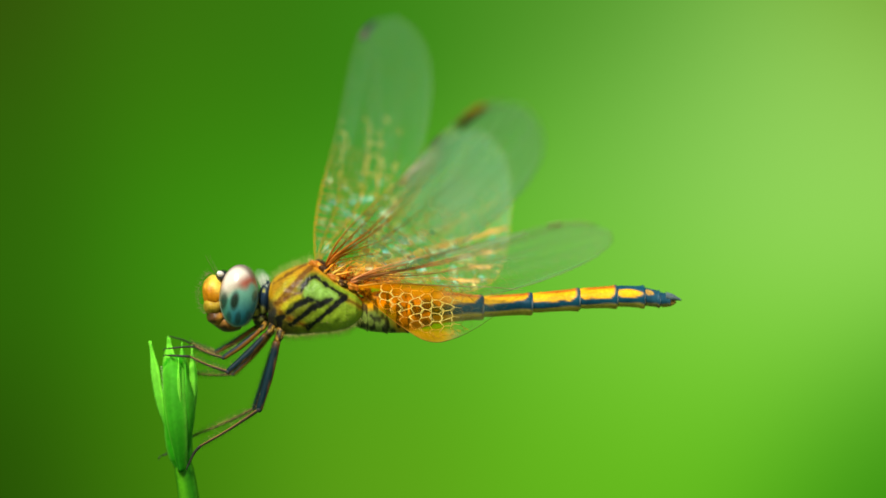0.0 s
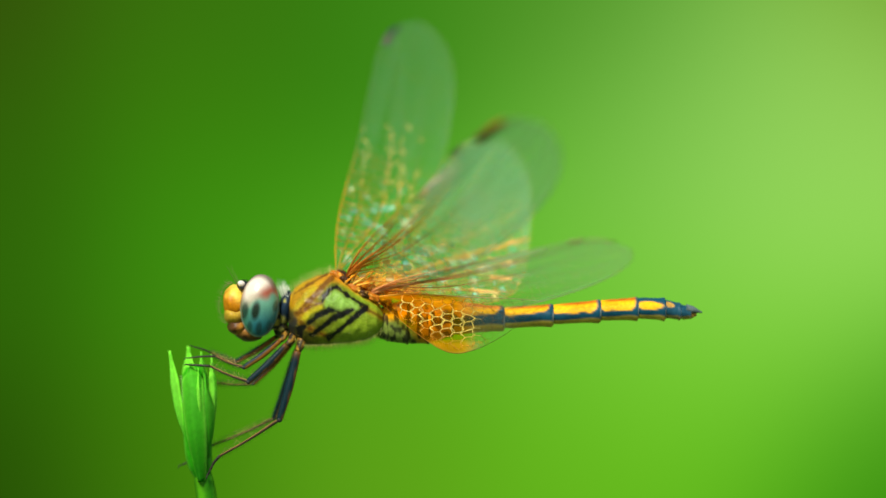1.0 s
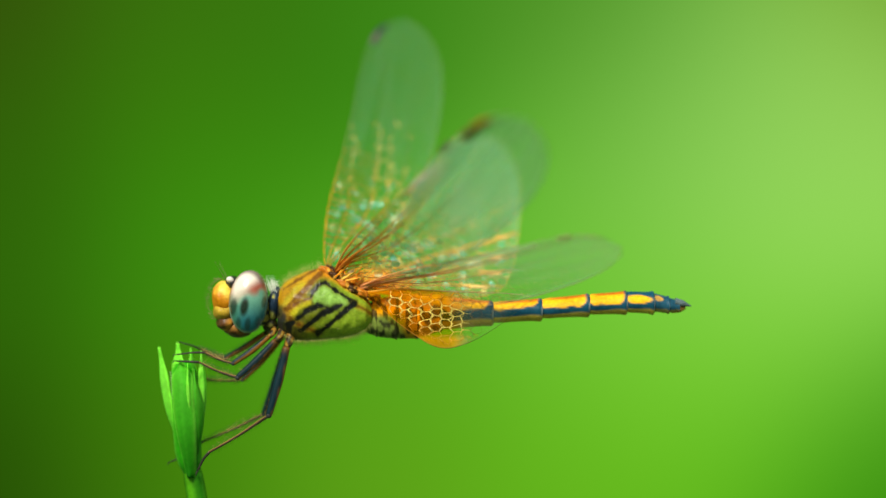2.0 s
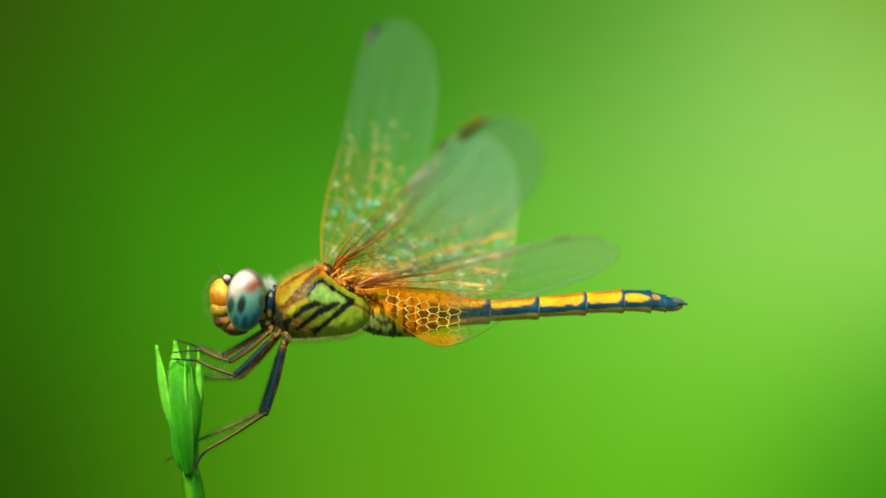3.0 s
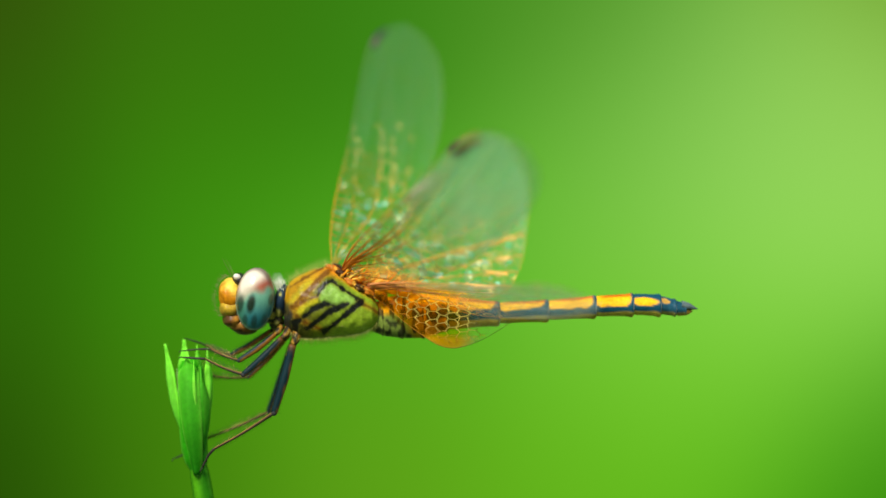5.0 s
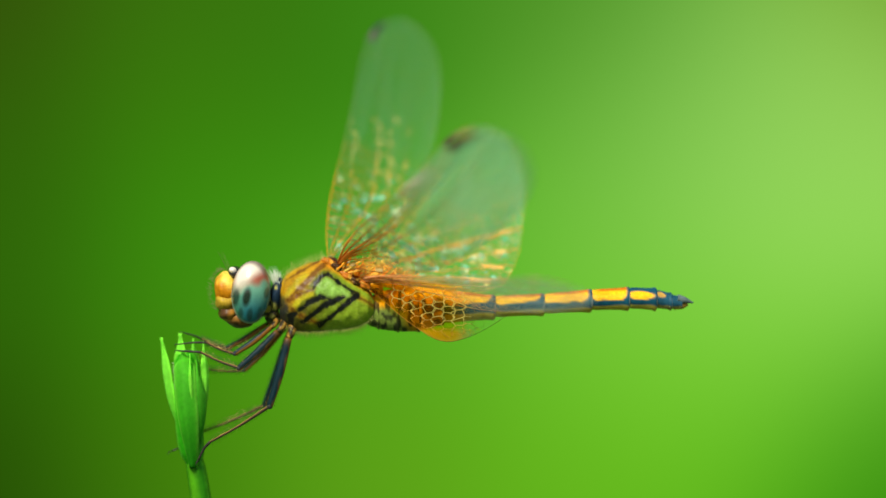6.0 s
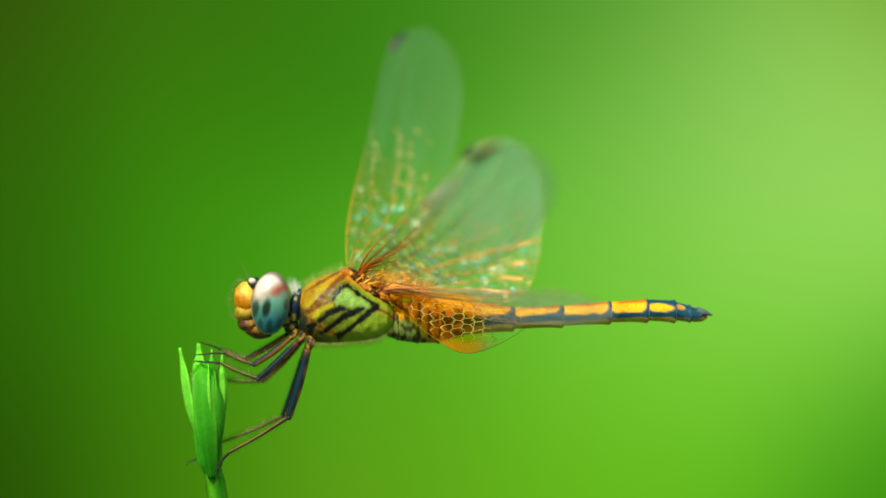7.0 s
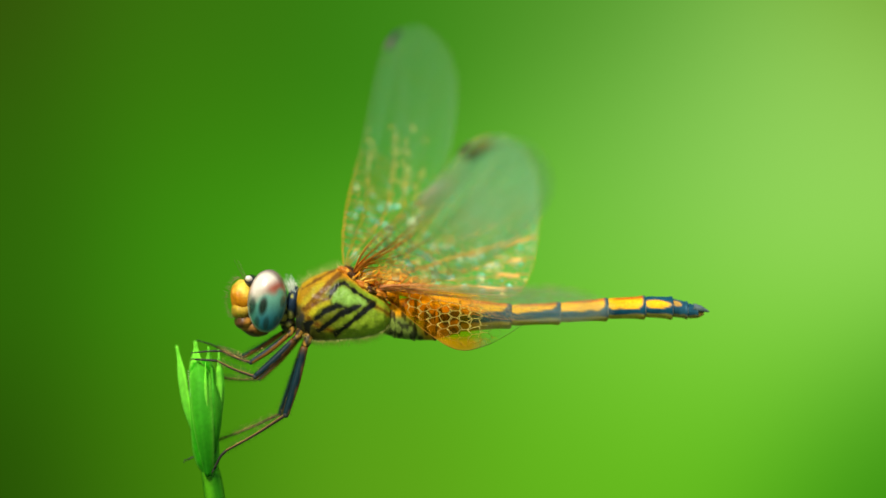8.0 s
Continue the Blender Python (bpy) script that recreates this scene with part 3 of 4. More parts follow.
def build_abdomen(root):
    for i, (xa, ta, la, xb, tb, lb, style) in enumerate(SEGMENTS):
        s = Shape()
        n, m = 26, 48
        rings = []
        for j in range(n + 1):
            k = j / n
            x = lerp(xa - 0.12, xb, k)
            flare = 0.07 * smooth(0.75, 1.0, k) - 0.05 * smooth(0.2, 0.0, k)
            top, low = lerp(ta, tb, k) + flare, lerp(la, lb, k) - flare * 1.3 - (0.09 * smooth(0.3, 1.0, k) if 3 < i < 9 else 0)
            cz, hz = (top + low) / 2, (top - low) / 2
            if j == n:
                hz *= 0.88
            ring = []
            for q in range(m):
                a = 2 * math.pi * q / m
                ca, sa = math.cos(a), math.sin(a)
                y = hz * (1.05 if i > 2 else 0.8) * ca * (1.0 - 0.25 * max(0, sa))
                z = cz + hz * math.copysign(abs(sa) ** 0.9, sa)
                up = (z - low) / (top - low)
                wob = 0.06 * noise.noise(Vector((x * 1.5, up * 3, i)))
                navy, gold, rust, dun = (0.007, 0.056, 0.088), (0.76, 0.38, 0.006), (0.48, 0.13, 0.006), (0.48, 0.36, 0.05)
                if style == 0:      # swollen green base with black marks
                    c = blend(blend((0.17, 0.23, 0.04), (0.42, 0.22, 0.008), smooth(5.30, 6.50, x)), (0.80, 0.40, 0.006), smooth(0.5, 0.7, up))
                    mark = noise.noise(Vector((x * 2.2, up * 4.5, 3.0)))
                    c = blend(c, (0.02, 0.02, 0.012), smooth(0.02, 0.16, mark + 0.25 * smooth(0.85, 1.0, k)) * 0.9)
                elif style == 1:    # amber under the wing, dark rings and flank spots
                    c = blend((0.46, 0.23, 0.008), (0.88, 0.47, 0.004), smooth(0.30, 0.50, up + wob + 0.1 * math.sin(k * 9)))
                    c = blend(c, (0.02, 0.014, 0.006), 0.95 * smooth(0.02, 0.14, noise.noise(Vector((x * 1.5, up * 2.6, 8.0))) + 0.1 - 0.5 * smooth(0.7, 0.85, up)))
                    c = blend(c, navy, smooth(0.86, 0.95, k))
                else:
                    split = {2: 0.54, 3: 0.49, 4: 0.48, 5: 0.48, 6: 0.9, 7: 0.95}[style]
                    curve = 0.32 * smooth(0.8, 1.0, k + wob) + 0.10 * smooth(0.16, 0.0, k) + (0.18 * k if style == 2 else 0)
                    if style < 5:
                        c = blend(navy, gold, smooth(-0.03, 0.05, up - split - curve + wob))
                        c = blend(c, rust, smooth(0.84, 0.94, up) * smooth(0.0, 0.35, k))
                        c = blend(c, navy, smooth(0.90, 0.94, k))
                    else:
                        e = math.hypot((k - 0.42) / 0.46, (up - 0.66) / 0.2) if style == 5 else math.hypot((k - 0.3) / 0.3, (up - 0.78) / 0.14)
                        c = blend(gold, navy, smooth(0.85, 1.15, e + wob * 2)) if style < 7 else navy
                    c = blend(dun, c, smooth(-0.03, 0.03, up - (0.27 if style == 2 else 0.21) + 0.02 * math.sin(k * 6)))
                    if style >= 6:
                        c = blend(c, (0.02, 0.07, 0.10), 0.45)
                c = blend(c, (0.7, 0.75, 0.66), smooth(0.962, 0.975, k) * smooth(0.2, 0.32, up) * smooth(0.75, 0.5, up) * (0.5 if style > 1 else 0))
                ring.append(s.vert((x, y, z), c))
            rings.append(ring)
        s.ring_skin(rings)
        part("abdomen_segment", s, SHELL, root, ("swollen green segment marked with black", "amber segment with dark ring", "golden yellow segment with blue-black flank", "golden yellow segment with blue-black flank",
             "golden yellow segment with blue-black flank", "blue-black segment with a golden spot", "blue-black end segment", "blue-black end segment")[style])
    for y in (-0.28, 0.28):
        s = Shape()
        s.tube([Vector((27.36, 0.00, -0.18)) + Vector((0, y, 0)), Vector((27.90, 0.00, -0.32)) + Vector((0, y * 1.0, 0)), Vector((28.62, 0.00, -0.54)) + Vector((0, y * 0.4, 0))], [0.3, 0.27, 0.05], (0.10, 0.14, 0.14), 10)
        part("tail_clasper", s, SHELL, root, "blue-grey pointed tail clasper")
    s = Shape()
    s.tube([(27.09, 0.00, -0.76), (27.75, 0.00, -0.74), (28.2, 0.00, -0.66)], [0.36, 0.3, 0.12], (0.36, 0.2, 0.035), 10)
    part("tail_plate", s, SHELL, root, "amber lower tail plate")


def build_leg(root, coxa, hip, knee, ankle, toes, thick, warm, label):
    """Femur with coxa, then tibia, tarsus and spines."""
    hip, knee, ankle = Vector(hip), Vector(knee), Vector(ankle)

    def femur_tone(k, a):
        dark, light = (0.003, 0.017, 0.021), (0.22, 0.085, 0.008)
        tone = smooth(-0.25, 0.25, math.cos(a) + 0.8 - abs(warm) * (1.1 - 0.5 * k) + 0.3 * noise.noise(Vector((k * 9, a, warm * 7))))
        return blend(blend(light, (0.2, 0.09, 0.015), smooth(0.2, 0.9, k)), dark, tone * smooth(-0.1, 0.14, k))
    s = Shape()
    s.tube([coxa, Vector(coxa).lerp(hip, 0.6) + Vector((0.1, -0.1, 0)), hip], [thick * 1.35, thick * 1.1, thick * 0.85],
           lambda k, a: blend((0.3, 0.16, 0.02), (0.03, 0.022, 0.01), smooth(-0.3, 0.15, noise.noise(Vector((k * 3, a * 0.9, thick * 40))))), 14)
    mid = hip.lerp(knee, 0.5) + Vector((0.06, 0, -0.06))
    s.tube([hip, mid, knee], [thick * 0.95, thick * 1.15, thick * 0.85], femur_tone, 14, 0.85, 10)
    s.blob(knee, (thick * 0.8,) * 3, (0.03, 0.03, 0.03), 14, 10)
    leg = part("leg", s, LIMB, root, label)
    s = Shape()
    bend = knee.lerp(ankle, 0.5) + Vector((0, 0, -0.1))
    s.tube([knee, bend, ankle], [thick * 0.46, thick * 0.36, thick * 0.3], lambda k, a: blend((0.24, 0.12, 0.03), (0.035, 0.026, 0.014), smooth(-0.35, 0.45, math.cos(a - 2.4) + 0.6 * noise.noise(Vector((k * 14, a, 1))))), 10, steps=8)
    part("tibia", s, LIMB, leg)
    s = Shape()
    pts = [ankle] + [Vector(p) for p in toes]
    s.tube(pts, [thick * 0.42, thick * 0.34, thick * 0.25], (0.03, 0.026, 0.02), 8, steps=5)
    d = (pts[-1] - pts[-2]).normalized()
    for q in (-1, 1):
        claw = pts[-1] + d * 0.28 + Vector((0, 0.12 * q, 0.02))
        s.tube([pts[-1], claw, claw + d * 0.1 + Vector((0, 0.02 * q, -0.16))], [thick * 0.22, thick * 0.16, 0.012], (0.03, 0.025, 0.02), 5, steps=3)
    part("tarsus", s, LIMB, leg, "dark jointed foot with claws")
    s = Shape()
    for a, b, cnt, ln, girth in ((hip.lerp(knee, 0.15), knee, 20, 0.34, 1.05), (knee.lerp(ankle, 0.06), ankle, 24, 0.44, 0.36)):
        d = (b - a).normalized()
        nrm = d.cross(Vector((0, 1, 0))).normalized()
        for i in range(cnt):
            p = a.lerp(b, i / cnt)
            for sgn in (-1, 1):
                p = a.lerp(b, i / cnt) + nrm * sgn * thick * girth * 0.8
                s.spike(p, p + (nrm * sgn * 0.85 + d * 0.6 + Vector((0, -0.3 * (i % 2), 0))) * ln * RNG.uniform(0.7, 1.1), 0.026, (0.03, 0.025, 0.018))
    for i in range(60):
        p = hip.lerp(knee, RNG.random()) if i % 2 else knee.lerp(ankle, RNG.random())
        w = RNG.uniform(0, 6.28)
        s.spike(p, p + Vector((math.cos(w), -0.25, math.sin(w))) * (thick + RNG.uniform(0.2, 0.45)), 0.009, (0.6, 0.45, 0.15))
    part("leg_bristle", s, LIMB, leg, "rows of fine dark spines", "stuff")


def build_legs(root):
    build_leg(root, (-4.71, 0.30, -2.17), (-5.35, 0.50, -2.72), (-8.61, 1.00, -4.73), (-10.57, 0.70, -3.95), [(-11.09, 0.50, -3.71), (-11.87, 0.30, -3.48)], 0.2, 1.35, "front leg with orange brown thigh and dark foot")
    build_leg(root, (-4.45, -0.60, -2.32), (-4.90, -1.10, -2.92), (-7.67, -1.50, -5.00), (-9.93, -1.30, -4.16), [(-10.89, -1.10, -4.17), (-12.12, -0.90, -4.32)], 0.22, 1.15, "front leg with orange brown thigh and dark foot")
    build_leg(root, (-3.80, -0.90, -2.44), (-4.33, -1.50, -3.22), (-7.28, -1.90, -6.09), (-10.35, -1.50, -4.91), [(-11.08, -1.35, -4.87), (-12.08, -1.20, -4.84)], 0.26, 0.1, "middle leg with blue-black thigh")
    build_leg(root, (-3.81, 0.40, -2.49), (-4.25, 0.80, -3.41), (-7.18, 1.20, -6.47), (-10.10, 0.90, -6.40), [(-10.81, 0.80, -6.26), (-11.59, 0.90, -6.09)], 0.2, 0.9, "middle leg with brown thigh gripping the bud")
    build_leg(root, (-3.12, -1.00, -2.57), (-3.43, -1.60, -3.70), (-4.81, -2.10, -9.05), (-9.53, -1.60, -11.99), [(-10.02, -1.30, -12.55), (-10.49, -1.10, -13.47)], 0.30, 0.05, "long hind leg with blue-black thigh")
    build_leg(root, (-3.33, 0.60, -2.63), (-3.82, 1.10, -4.02), (-5.52, 1.40, -9.25), (-10.31, 1.20, -11.37), [(-11.64, 1.30, -12.42), (-12.82, 1.00, -12.98)], 0.25, 0.3, "long hind leg reaching behind the bud")


# ---- wings: along the span, across the chord, in millimetres ----
COSTA_EDGE = [(0, 0), (0.05, -0.3), (0.12, -0.55), (0.22, -0.6), (0.34, -0.4), (0.45, -0.14), (0.6, 0.0), (0.8, 0.12), (0.9, 0.45), (0.96, 1.2), (1, 3.1)]
FORE_EDGE = [(0, 0.6), (0.04, 1.8), (0.12, 4.2), (0.25, 6.0), (0.42, 7.0), (0.6, 7.4), (0.75, 7.3), (0.86, 6.8), (0.94, 5.8), (0.98, 4.7), (1, 3.1)]
FAR_EDGE = [(0, 4.4), (0.03, 7.0), (0.08, 9.4), (0.16, 10.8), (0.3, 10.7), (0.45, 10.0), (0.6, 9.1), (0.75, 8.0), (0.87, 6.7), (0.94, 5.5), (0.98, 4.4), (1, 3.1)]
NEAR_EDGE = [(0, 0.5), (0.05, 1.6), (0.15, 4.0), (0.3, 6.2), (0.45, 6.8), (0.6, 6.8), (0.75, 6.4), (0.87, 5.7), (0.94, 4.9), (0.98, 4.2), (1, 3.1)]
LOBE_TOP = [(3.01, 0.63), (5.00, 0.90), (8.55, 0.72), (11.21, 0.60), (13.70, 0.55), (16.0, 0.32)]
LOBE_LOW = [(3.01, 0.32), (4.56, -1.10), (5.89, -2.20), (7.00, -2.96), (8.55, -3.92), (10.33, -3.62), (11.66, -3.02), (12.77, -2.36), (13.70, -1.72), (14.9, -0.72), (16.0, 0.26)]


def soft_table(table, u):
    """The table, eased by averaging over a short stretch."""
    return sum(along(table, min(1.0, max(0.0, u + d))) for d in (-0.03, -0.015, 0, 0.015, 0.03)) / 5 if 0.03 < u < 0.97 else along(table, u)


# long veins: start span, start fraction, end span, end fraction, girth
FORE_RUNS = [(0.0, 0.16, 0.56, 0.0, 1.3), (0.0, 0.24, 0.97, 0.06, 1.4), (0.0, 0.32, 0.97, 0.11, 1.2), (0.0, 0.42, 0.99, 0.42, 0.7), (0.12, 0.24, 0.93, 0.98, 0.35),
             (0.10, 0.36, 0.78, 0.98, 0.35), (0.06, 0.48, 0.62, 0.99, 0.4), (0.02, 0.60, 0.42, 0.99, 0.6), (0.01, 0.76, 0.22, 0.99, 0.6)]
FAR_FORE_RUNS = [(0.0, 0.36, 0.56, 0.02, 1.0), (0.0, 0.62, 0.97, 0.10, 1.0), (0.0, 0.85, 0.9, 0.2, 0.9), (0.0, 0.95, 0.99, 0.45, 0.5), (0.12, 0.5, 0.93, 0.98, 0.4),
                 (0.10, 0.6, 0.78, 0.98, 0.4), (0.08, 0.7, 0.62, 0.99, 0.4)]
HIND_RUNS = [(0.0, 0.07, 0.55, 0.0, 1.0), (0.0, 0.12, 0.97, 0.09, 1.0), (0.0, 0.16, 0.99, 0.5, 0.5), (0.04, 0.16, 0.66, 0.99, 0.5), (0.03, 0.22, 0.47, 0.99, 2.0),
             (0.02, 0.32, 0.35, 0.99, 0.7), (0.02, 0.44, 0.26, 0.99, 0.8), (0.01, 0.58, 0.17, 0.99, 0.9)]


def build_wing(root, name, span, edge, label, haze, gleam, reach, runs, amber, pale, film_far, spot, dusk, stigma=(0.80, 0.915), rungs=0, flecks=0, painted_glint=0.0, root_gold=1.0, root_girth=1.7, net=1.0, joint=(), film_near=(0.34, 0.9, 0.56), spot_width=0.10, bold=1.0, knotted=(1, 8), front=(0.45, 0.62)):
    """A pleated film with long veins, a net of cross veins and a dark cell. amber, pale: vein colours near the root and far from it."""
    rnd = random.Random(len(name) * 3 + int(span * 7) + len(root.children))

    def lead(u):
        return soft_table(COSTA_EDGE, u)

    def trail(u):
        return soft_table(edge, u)

    def at(u, f, lift=0.0):
        """A point of the wing at span u (0..1) and chord fraction f (0 leading, 1 trailing), on the pleated, cambered film."""
        v = lerp(lead(u), trail(u), f)
        h = 0.55 * math.sin(math.pi * min(1, u * 1.1)) * math.sin(math.pi * f) * 0.6
        h += 0.13 * math.sin(f * 26) * (1 - u) * (1 - 0.5 * f)
        return Vector((u * span, v, h + lift))

    def tone(u):
        return blend(amber, pale, smooth(reach - 0.18, reach + 0.14, u))

    # film
    s = Shape()
    nu, nf = 90, 44
    cover, stain, shine = [], [], []
    rows = []
    for i in range(nu + 1):
        u = (i / nu) ** 1.05
        row = []
        for j in range(nf + 1):
            f = j / nf
            p = at(u, f)
            k = (1 - smooth(0.04, 0.17, u + 0.05 * noise.noise(Vector((u * 20, f * 12, 4.0))))) * 0.9 * root_gold
            streak = 0.5 + 0.5 * noise.noise(Vector((u * 3, f * 9, 1.0)))
            far = smooth(0.3, 0.6, u + 0.1 * (streak - 0.5))
            # film tints also paint its haze; the near hindwing's pale one its sheen
            tint = blend(blend(film_near, film_far, far), (1.0, 0.5, 0.03), k)
            # pale band that paints a reflection along the leading edge
            glint = painted_glint * smooth(0.2, 0.06, f) * (0.6 + 0.4 * streak) * smooth(front[0], front[0] + 0.05, u) * smooth(front[1] + 0.08, front[1], u)
            row.append(s.vert(p, blend(tint, (1.0, 0.90, 0.74), smooth(0.0, 0.2, glint))))
            film = haze * lerp(0.38, 1.1, far) * (0.55 + 0.9 * streak) * (1 + 0.5 * smooth(0.9, 1.0, f))
            cover.append(max(lerp(film, 0.3, k), glint))
            shine.append(gleam * (0.02 + 0.98 * smooth(0.5, 0.26, u)) * (1 - 0.7 * k))
            stain.append((*blend((0.95, 0.98, 0.95), (1.0, 0.82, 0.3), k), 1.0))
        rows.append(row)
    s.ring_skin(rows, close=False, cap=False)
    me = s.mesh(name)
    me.attributes.new("cover", "FLOAT", "POINT").data.foreach_set("value", cover)
    me.color_attributes.new("stain", "FLOAT_COLOR", "POINT").data.foreach_set("color", [q for c in stain for q in c])
    me.attributes.new("shine", "FLOAT", "POINT").data.foreach_set("value", shine)
    me.materials.append(MEMBRANE)
    wing = new(name, me)
    wing.parent = root
    tagged(wing, label)

    def vein(vname, pts, r0, r1, sides=5):
        q = Shape()
        age = rnd.random() * 0.25
        q.tube(pts, [r0 * root_girth, r0, lerp(r0, r1, 0.6), lerp(r0, r1, 0.9), r1], lambda k, a: blend(tone(lerp(pts[0].x, pts[-1].x, k) / span), (0.22, 0.07, 0.012), age * (1 - k)), sides, steps=1)
        return part(vname, q, VEIN, wing)

    def run_at(run, u):
        ua, fa, ub, fb, _ = run
        k = (u - ua) / (ub - ua)
        pinch = 1 - 0.45 * (1 - smooth(0.0, 0.25, u))
        return lerp(fa * pinch, fb, k ** (2.0 if fb > 0.5 else 1.2))
    vein("leading_vein", [at(u / 40, 0.0) for u in range(40)], 0.052 * bold, 0.016)
    vein("trailing_vein", [at(0.004 + u / 40 * 0.996, 1.0) for u in range(41)], 0.02, 0.016, 4)
    for run in runs:
        ua, ub = run[0], run[2]
        vein("long_vein", [at(lerp(ua, ub, k / 30), run_at(run, lerp(ua, ub, k / 30)), 0.02) for k in range(31)], 0.058 * bold * run[4], (0.015 if reach < 0.7 else 0.042 * bold) * run[4])
    # cross veins: rungs between neighbouring long veins
    q = Shape()
    u = 0.11
    while u < 0.985:
        fs = sorted([0.0, 1.0] + [run_at(r, u) for r in runs if r[0] < u < r[2]])
        fine = net * lerp(0.024, 0.006, smooth(reach - 0.3, reach + 0.1, u))
        shade = blend(tone(u), (0.95, 0.68, 0.28), 0.3)
        for fa, fb in zip(fs, fs[1:]):
            gap = (fb - fa) * (trail(u) - lead(u))
            if gap < 0.12:
                continue
            cuts = max(1, round(gap / 0.75))
            for c in range(cuts):
                v0, v1 = lerp(fa, fb, c / cuts), lerp(fa, fb, (c + 1) / cuts)
                if c == 0 and cuts == 1 and rnd.random() < 0.25:
                    continue
                uu = u + rnd.uniform(-0.012, 0.012) + (0.012 if c % 2 else 0)
                uu = min(0.985, max(0.01, uu))
                ww = min(0.985, max(0.01, uu + rnd.uniform(-0.006, 0.006)))
                q.tube([at(uu, v0, 0.01), at(ww, v1, 0.01)], [fine] * 2, shade, 3, steps=1)
                if c:
                    q.tube([at(uu, v0, 0.01), at(min(0.985, uu + 0.03), v0 + rnd.uniform(-0.01, 0.01), 0.01)], [fine * 0.85] * 2, shade, 3, steps=1)
        u += 0.024 if u < 0.5 else 0.029
    # stout rungs of the two front fields
    for i in range(rungs):
        u = 0.08 + i * 0.024 + rnd.uniform(-0.003, 0.003)
        fa, fb = run_at(runs[0], u) if u < 0.56 else 0.0, run_at(runs[1], u)
        for f0, f1, w in ((0.0, fa, u), (fa, fb, u + 0.006)):
            if f1 - f0 > 0.02:
                q.tube([at(w, f0, 0.01), at(w, f1, 0.01)], [0.038 - 0.03 * u] * 2, (0.62, 0.2, 0.03), 4, steps=1)
    part("vein_net", q, VEIN, wing, "fine net of amber cross veins", "stuff")
    # golden thickenings where veins meet
    if flecks:
        q = Shape()
        for i in range(flecks):
            run = runs[rnd.randrange(*knotted)]
            u = min(rnd.triangular(0.12, 0.6, 0.4), run[2] - 0.03)
            if u < run[0] + 0.05:
                continue
            f = min(0.97, max(0.0, run_at(run, u) + rnd.gauss(0, 0.045)))
            drift = f - run_at(run, u)
            du = rnd.uniform(0.005, 0.011)
            q.tube([at(u - du, run_at(run, u - du) + drift, 0.02), at(u, f, 0.03), at(u + du, run_at(run, u + du) + drift * 0.6, 0.02)], [0.03, rnd.uniform(0.07, 0.14), 0.03], blend((1.0, 0.78, 0.28), (0.95, 0.5, 0.08), rnd.random()), 6, 0.5, 3)
        part("vein_speckle", q, VEIN, wing, "golden knots along the veins", "stuff")
    # dark cell near the tip on the leading edge
    q = Shape()
    ids = []
    for k in range(13):
        u = lerp(*stigma, k / 12)
        ids.append([q.vert(at(u, f, h), blend(dusk, spot, smooth(0.3, 0.7, k / 12))) for f, h in ((0.0, 0.06), (spot_width, 0.06), (spot_width, -0.04), (0.0, -0.04))])
    q.ring_skin(ids)
    part("wing_spot", q, VEIN, wing, "dark brown cell near the wing tip")
    # thickened joint halfway along the leading edge, its glint painted pale
    if joint:
        q = Shape()
        pts = [at(lerp(*joint, k / 8), 0.035 + 0.02 * math.sin(k), 0.05) for k in range(9)]
        q.tube(pts, [0.05, 0.16, 0.24, 0.2, 0.17, 0.05], lambda k, a: blend((1.0, 0.72, 0.22), (0.98, 0.86, 0.72), smooth(0.2, 0.5, k)), 8, 0.5, 1)
        part("wing_joint", q, VEIN, wing, "thickened joint of the leading edge, its glint painted pale")
    return wing


